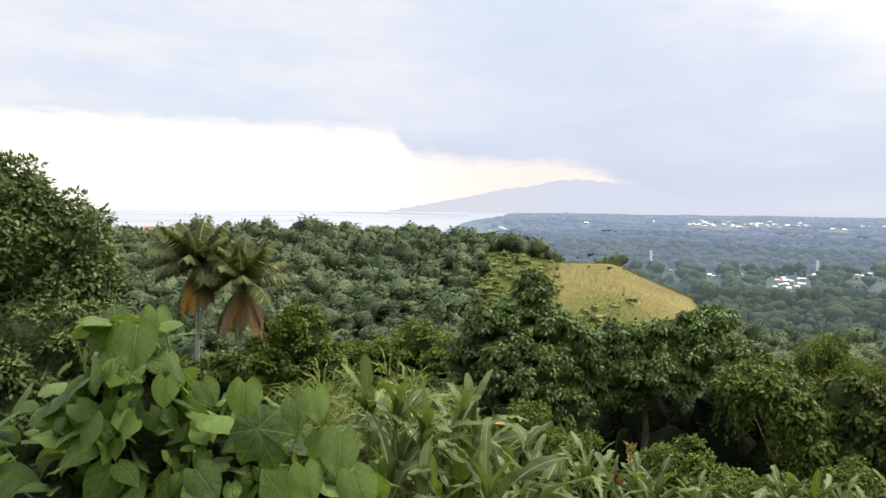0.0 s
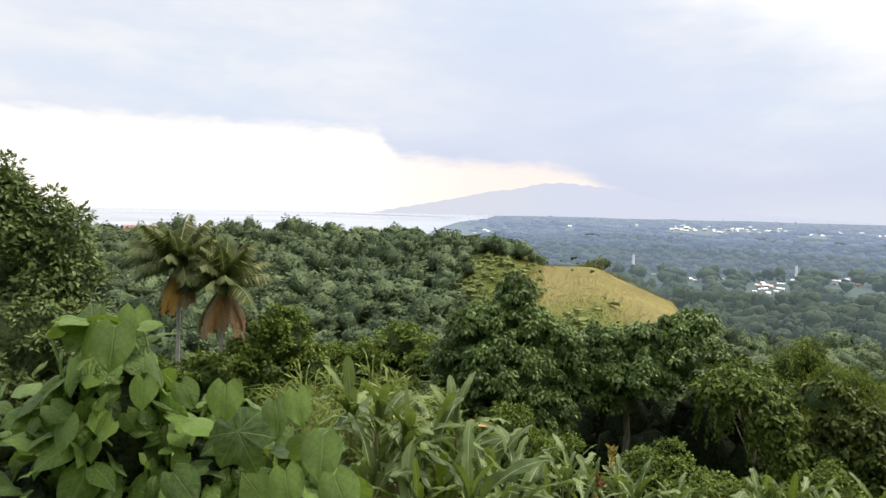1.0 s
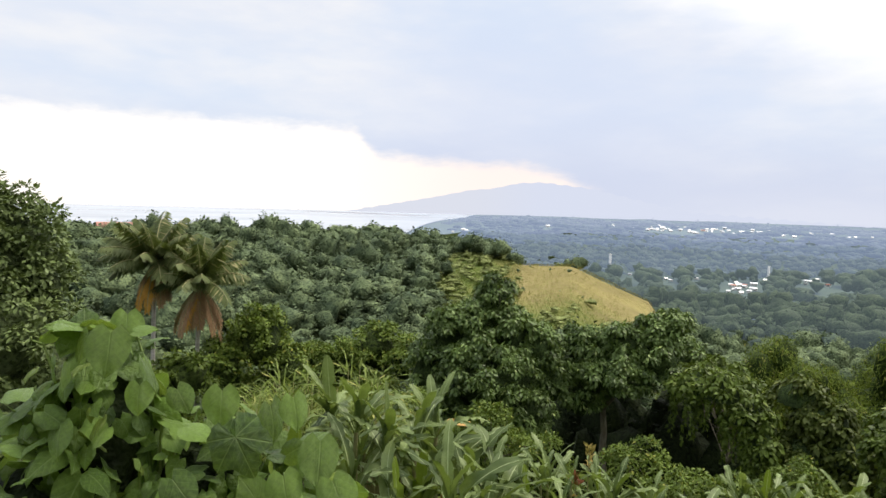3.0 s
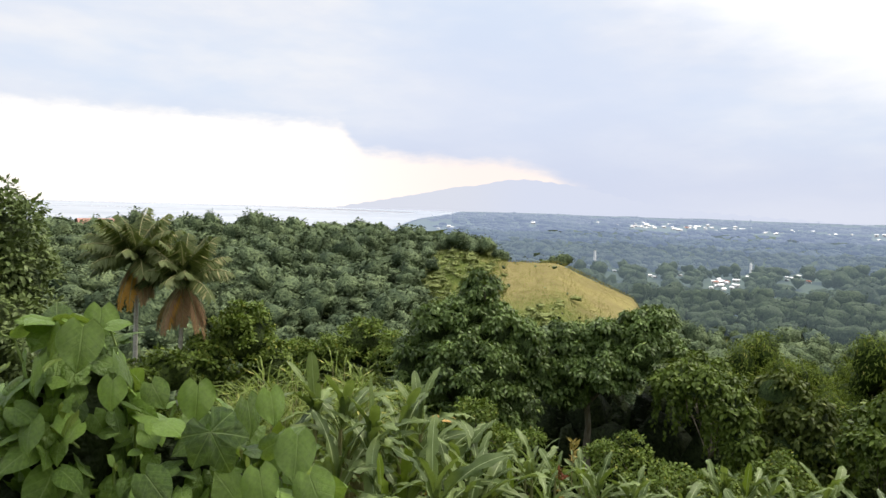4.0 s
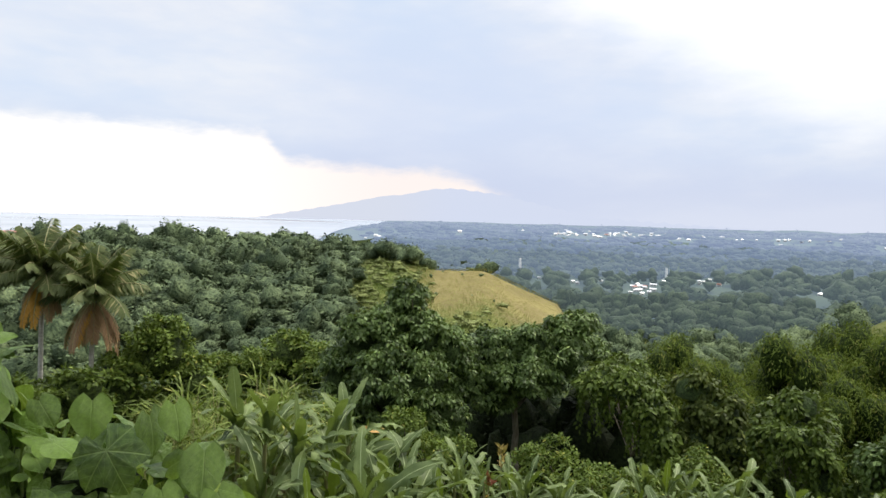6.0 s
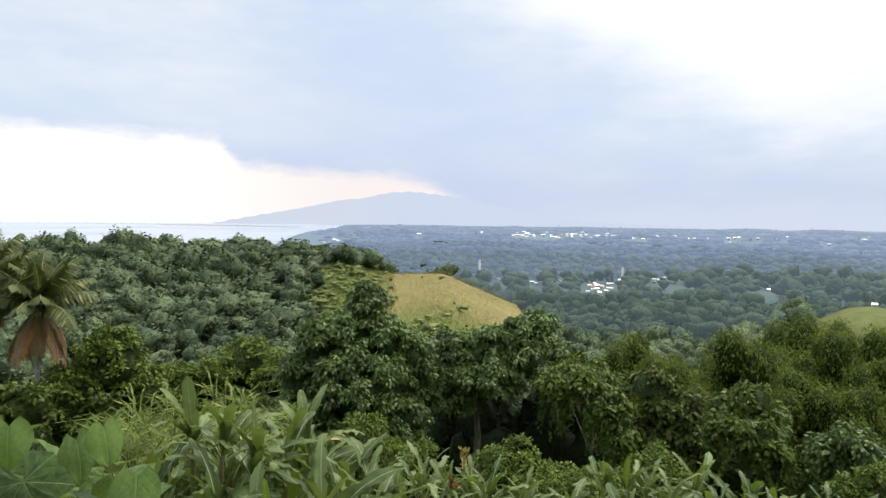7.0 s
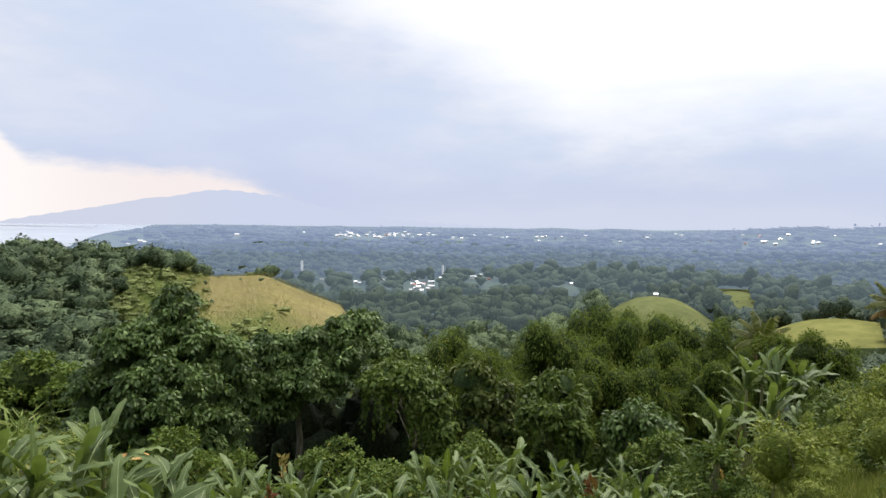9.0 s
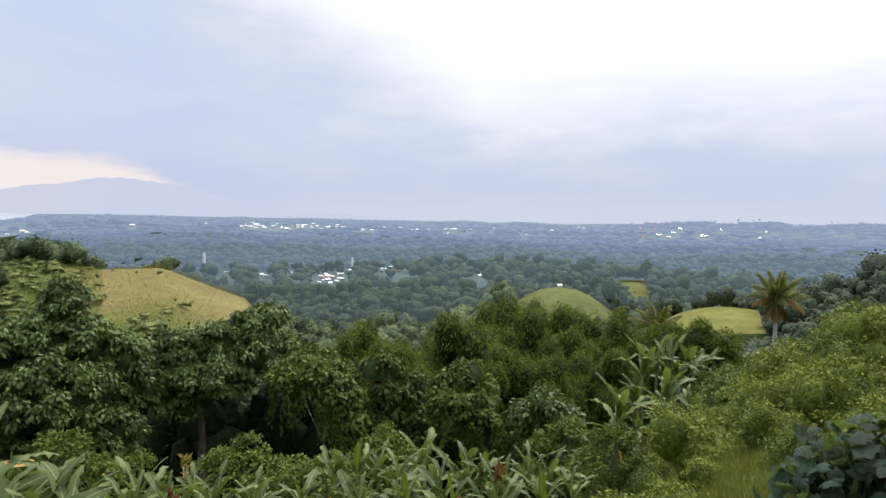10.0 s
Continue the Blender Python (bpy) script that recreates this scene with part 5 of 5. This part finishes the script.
# ---- the vine mound close by ----
def broad_leaf(seed, lobed=0.0, curl=0.35, wide=0.92, rows=10, cols=7):
    """A heart-shaped blade of unit length from its stalk along +y, with folded halves, a drooping tip and a wavy edge."""
    rng = np.random.default_rng(seed)
    V, UV, F = [], [], []
    p1, p2 = rng.uniform(0, 6, 2)
    for i in range(rows):
        v = i / (rows - 1)
        q = (0.36 - v) / 0.40 if v < 0.36 else (v - 0.36) / 0.64
        w = wide * 0.5 * max(0.0, 1 - q ** 1.7) ** (0.5 if v < 0.36 else 0.95)
        w *= 1 + lobed * math.sin(v * 11 + 0.6)
        for j in range(cols):
            u = (j / (cols - 1)) * 2 - 1
            x = u * w
            y = v - 0.13 * (1 - v) ** 2 * abs(u) ** 0.8 * 1.6
            z = -curl * v * v + 0.22 * abs(u) * w * 1.2 - 0.30 * (abs(u) * w) ** 2 * 3 + 0.025 * math.sin(v * 9 + p1 + u * 3) * abs(u) + 0.02 * math.sin(u * 6 + p2)
            V.append((x, y, z))
            UV.append((x, y))
    for i in range(rows - 1):
        for j in range(cols - 1):
            a = i * cols + j
            F.append((a, a + 1, a + cols + 1, a + cols))
    return np.array(V), np.array(F), np.array(UV)


def palmate_mesh(seed, mat, curl=0.3):
    """A five-lobed blade with veins running out along its lobes; unit length along +y."""
    rng = np.random.default_rng(seed)
    axes, reach = np.radians((-112, -56, 0, 56, 112)), np.array((0.72, 0.88, 1.02, 0.88, 0.72))
    th = np.radians(np.linspace(-158, 158, 49))
    gap = np.abs(th[:, None] - axes[None])
    rim = 0.62 + ((reach - 0.62) * np.exp(-(gap / radians(24)) ** 1.6)).max(1) + rng.normal(0, 0.012, 49)
    near = gap.argmin(1)
    V, UV, F = [(0, 0, 0)], [(0, 0)], []
    for k in (0.28, 0.6, 0.85, 1.0):
        for i in range(49):
            r = rim[i] * k
            off = th[i] - axes[near[i]]
            fold = 0.045 * min(1.0, abs(off) / 0.4) * k
            V.append((math.sin(th[i]) * r * 0.7, math.cos(th[i]) * r * 0.7, fold - curl * 0.7 * r * r + 0.015 * math.sin(i * 1.7) * k))
            UV.append((math.sin(off) * r, math.cos(off) * r))
    for i in range(48):
        F.append((0, 1 + i + 1, 1 + i))
        for j in range(3):
            a = 1 + j * 49 + i
            F.append((a, a + 1, a + 50, a + 49))
    return smooth_shade(mesh_of("leaf", V, F, mat, uv=UV))


def leaf_mesh(seed, mat, **k):
    V, F, UV = broad_leaf(seed, **k)
    return smooth_shade(mesh_of("leaf", V, F, mat, uv=UV))


def frame_of(p, axis, nrm, size):
    axis = Vector(axis).normalized()
    side = axis.cross(Vector(nrm)).normalized()
    n = side.cross(axis)
    m = Matrix((side, axis, n)).transposed().to_4x4()
    return Matrix.Translation(p) @ m @ Matrix.Diagonal((size, size, size, 1))


def heap_point(rng, blobs, to_eye, low=-0.4):
    w = np.array([b[3] * b[5] for b in blobs])
    while True:
        b = np.array(blobs[rng.choice(len(blobs), p=w / w.sum())])
        d = unit(rng.normal(size=3))
        if d[2] < low or np.dot(d, to_eye) < -0.25:
            continue
        p = b[:3] + d * b[3:] * rng.uniform(0.9, 1.03)
        if any((((p - np.array(o[:3])) / np.array(o[3:])) ** 2).sum() < 0.8 for o in blobs):
            continue
        return p, d


def make_heap(name, a, r, blobs, kinds, count, size, label, category, seed, extra, tendrils=0, heroes=(), big=None):
    rng = np.random.default_rng(seed)
    base = stand(a, r)
    loc = to_local(blobs, base)
    t = thing(name, base, label, category)
    toward = unit(np.array((-base[0], -base[1], 0.0)))
    highest, lowest = max(b[2] + b[5] for b in loc), min(b[2] for b in loc)
    for i in range(count):
        p, d = heap_point(rng, loc, toward)
        ax = np.array((0, 0, -0.62)) + d * 0.85 + rng.normal(0, 0.4, 3)
        nr = d * 0.75 + rng.normal(0, 0.2, 3) + np.array((0, 0, 1.0 * float(np.clip((p[2] - lowest) / (highest - lowest), 0, 1)) ** 1.2)) + rng.normal(0, 0.4, 3)
        sz = size * rng.choice((0.5, 0.7, 0.9, 1.05, 1.2, 1.45)) * rng.uniform(0.85, 1.1)
        young = rng.random() < 0.07 * (p[2] > lowest + 0.35)
        part("leaf", kinds[-1] if young else kinds[int(rng.integers(0, len(kinds) - 1))], t, m=frame_of(Vector(p), ax, nr, sz * (0.7 if young else 1)))
        if i % 6 == 0:
            root = p * np.array((0.55, 0.55, 0.35))
            part("stem", mesh_of("stem", *tubes([(arc(root, p, 0.08, 6, 0.02, rng), np.linspace(0.009, 0.004, 6))], 5), M_TENDRIL), t)
    for ha, he, hr, hs in heroes:
        q = polar(ha, hr)
        p = np.array((q[0], q[1], hr * math.tan(radians(he)))) - np.array(base)
        ax = np.array((rng.normal(0, 0.3), rng.normal(0, 0.15), -0.8)) + toward * 0.3
        part("leaf", big[0] if hs > 0.185 else big[1], t, m=frame_of(Vector(p - unit(ax) * hs * 0.4), ax, toward * 0.55 + np.array((0, 0, 0.8)) + rng.normal(0, 0.35, 3), hs))
    V, F, n, UVs = [], [], 0, []
    v0, f0, u0 = broad_leaf(seed + 7, rows=6, cols=5)
    for i in range(extra):
        b = np.array(loc[int(rng.integers(0, len(loc)))])
        d = unit(rng.normal(size=3))
        p = b[:3] + d * b[3:] * rng.uniform(0.72, 0.92)
        m = np.array(frame_of(Vector(p), np.array((0, 0, -0.8)) + d * 0.5 + rng.normal(0, 0.4, 3), d + rng.normal(0, 0.4, 3), size * rng.uniform(0.5, 1.25)))
        V.append(v0 @ m[:3, :3].T + m[:3, 3])
        F.append(f0 + n)
        UVs.append(u0)
        n += len(v0)
    inner = part("inner_leaves", smooth_shade(mesh_of("inner_leaves", np.concatenate(V), np.concatenate(F), kinds[0].materials[0], uv=np.concatenate(UVs))), t, "shaded inner leaves")
    tagged(inner, kind="stuff")
    # Dark solid core, added to stop light and paint shade between the leaves.
    ball, tri = unit_ball(3)
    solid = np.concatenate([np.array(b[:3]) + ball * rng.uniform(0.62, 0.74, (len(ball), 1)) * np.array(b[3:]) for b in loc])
    part("shaded_heart", smooth_shade(mesh_of("shaded_heart", solid, np.concatenate([tri + q * len(ball) for q in range(len(loc))]), M_SHADE)), t, "dark core painted as shade between the leaves")
    for i in range(tendrils):
        p, d = heap_point(rng, loc, toward, 0.2)
        q = p + d * 0.12 + np.array((rng.normal(0, 0.08), 0, rng.uniform(0.0, 0.12)))
        mid = arc(p, q, 0.05, 9, 0.012, rng)
        part("tendril", mesh_of("tendril", *tubes([(mid, np.linspace(0.005, 0.002, 9))], 5), M_TENDRIL), t)
    return t


VINE_KINDS = [leaf_mesh(101, M_VINE, curl=0.45), leaf_mesh(102, M_VINE, curl=0.7), leaf_mesh(103, M_VINE, wide=0.95, curl=0.25), leaf_mesh(104, M_VINE, lobed=0.1, wide=1.0, curl=0.3), leaf_mesh(105, M_VINEYOUNG, wide=0.8)]
make_heap("vine_mound", -22, 2.75, [(-25.9, 2.75, -0.92, 0.27, 0.50), (-29.5, 2.85, -1.45, 0.55, 0.70), (-22, 2.7, -1.50, 0.50, 0.62), (-17.8, 2.6, -1.20, 0.33, 0.46), (-13.2, 2.5, -1.33, 0.32, 0.46), (-17, 2.65, -1.75, 0.46, 0.6), (-35, 3.0, -1.6, 0.6, 0.75), (-8.6, 2.4, -1.55, 0.26, 0.46)],
          VINE_KINDS, 298, 0.096, "mound of broad heart-shaped vine leaves beside the path", "vine", 111, 1500, 3, ((-25.6, -11.4, 2.42, 0.15), (-27.4, -10.9, 2.6, 0.11), (-24.2, -9.8, 2.75, 0.13), (-22.4, -13.4, 2.55, 0.13), (-17.2, -16.4, 2.35, 0.13), (-28.8, -13.2, 2.5, 0.1), (-23.6, -15.2, 2.4, 0.1), (-20.2, -15.6, 2.45, 0.1), (-15.4, -20.6, 2.15, 0.19), (-9.0, -21.2, 2.15, 0.15), (-7.4, -24.2, 2.05, 0.14), (-12.0, -23.5, 2.1, 0.13), (-20.5, -22.5, 2.15, 0.12), (-11.0, -17.2, 2.3, 0.12), (-12.8, -18.0, 2.4, 0.15)), (palmate_mesh(106, M_VINE, 0.55), leaf_mesh(107, M_VINE, wide=0.98, curl=0.25, rows=14, cols=9)))
SHRUB_KINDS = [palmate_mesh(121, M_SHRUB, 0.5), palmate_mesh(122, M_SHRUB, 0.7), leaf_mesh(123, M_SHRUB, lobed=0.3, wide=1.0), leaf_mesh(124, M_SHRUB, lobed=0.28, wide=0.9, curl=0.6)]
make_heap("lobed_leaf_shrub", 70, 5.8, [(67.4, 5.8, -2.15, 0.42, 0.55), (71.8, 5.9, -2.0, 0.55, 0.62), (76, 6.1, -1.95, 0.7, 0.75), (65.2, 5.5, -2.45, 0.36, 0.45), (68.5, 5.2, -2.5, 0.6, 0.5)], SHRUB_KINDS, 298, 0.13, "shrub of dark blue-green lobed leaves on grass", "shrub", 131, 900)


# ---- grass ----
def grass(name, rng, X, Y, tall, mat, label):
    n = len(X)
    P = np.stack([X, Y, ground_z(X, Y) - 0.03], -1)
    V, F = leaves(P, rng.normal(0, 0.35, (n, 3)) + np.array((0, 0, 1.0)), rng.normal(0, 1, (n, 3)) + np.array((0, 0, 0.1)), tall * rng.uniform(0.5, 1.3, n), tall * 0.07 * rng.uniform(0.7, 1.4, n), 0.3)
    tagged(new(name, mesh_of(name, V, F, mat)), label, "grass", kind="stuff")


rng = np.random.default_rng(141)
n = 60000
a, r = np.radians(rng.uniform(51, 84, n) + rng.normal(0, 4, n)), 4.0 + 33 * rng.random(n) ** 1.3 + rng.normal(0, 0.8, n)
grass("slope_grass", rng, r * np.sin(a), r * np.cos(a), 0.26, M_GRASSBLADE, "tangled yellow-green grass on the slope")
n = 26000
a, r = np.radians(rng.uniform(-180, 180, n)), 0.5 + 13 * rng.random(n) ** 0.7
grass("near_grass", rng, r * np.sin(a), r * np.cos(a), 0.2, M_GRASSBLADE, "short rough grass on the hillside")
n = 26000
a, r = np.radians(np.minimum(rng.uniform(9.2, 22, n) - rng.exponential(0.7, n), 22)), rng.uniform(160, 252, n) - rng.exponential(8, n)
grass("hill_grass", rng, r * np.sin(a), r * np.cos(a), 0.6, M_GOLDBLADE, "dry golden grass on the open hill")


n = 20000
a, r = np.radians(rng.uniform(2.2, 10.5, n) - rng.exponential(0.5, n)), rng.uniform(132, 246, n)
grass("hillside_grass", rng, r * np.sin(a), r * np.cos(a), 0.9, M_CANE, "rank yellow-green grass on the hillside")
n = 12000
a, r = np.radians(rng.uniform(8, 22, n)), 130 + rng.exponential(16, n)
grass("foot_grass", rng, r * np.sin(a), r * np.cos(a), 0.8, M_CANE, "rank green grass below the dry hill")


# ---- small coloured things among the bananas ----
def make_withered_leaf(a, r, e):
    p = polar(a, r)
    t = thing("withered_banana_leaf", (p[0], p[1], r * math.tan(radians(e))), "orange-yellow withered banana leaf hanging sideways", "leaf")
    part("blade", banana_leaf(160, 1.15, 0.34, 0.15, 0.35, [M_BANANADRY, M_MIDRIB], 0.1, 0.4), t, m=pose(-0.5, 0, 0, 0, 25, -80))
    part("stalk", mesh_of("stalk", *tubes([(arc((-0.5, 0, 0), (-0.9, 0.2, -2.6), 0.2, 7), np.linspace(0.02, 0.04, 7))], 6), M_STEM), t)
    return t


make_withered_leaf(4.7, 22.3, -18.9)


def make_bloom(a, r, e, mat, label, tall, n, seed):
    rng = np.random.default_rng(seed)
    x, y, z = stand(a, r)
    top = r * math.tan(radians(e)) - z
    t = thing("flowering_stalk", (x, y, z), label, "flower")
    part("stem", mesh_of("stem", *tubes([(arc((0, 0, -0.1), (0, 0, top), 0, 6, 0.02, rng), np.linspace(0.03, 0.012, 6))], 6), M_STEM), t)
    P = np.stack([rng.normal(0, 0.05, n), rng.normal(0, 0.05, n), top - tall * rng.random(n)], -1)
    V, F = leaves(P, rng.normal(0, 0.6, (n, 3)) + np.array((0, 0, 0.9)), rng.normal(size=(n, 3)), np.full(n, 0.24), np.full(n, 0.09))
    nv, nf = len(V) // n, len(F) // n
    for i in range(n):
        part("petal", mesh_of("petal", V[i * nv:(i + 1) * nv], F[:nf], mat), t)
    return t


make_bloom(16.7, 20, -19.9, M_YELLOW, "upright yellow flower spike above banana leaves", 0.7, 30, 171)
make_bloom(15.6, 18.5, -22.3, M_RED, "cluster of red leaves among banana plants", 0.3, 24, 172)
make_bloom(43.2, 16.5, -21.4, M_RED, "cluster of reddish leaves among banana plants", 0.45, 36, 173)
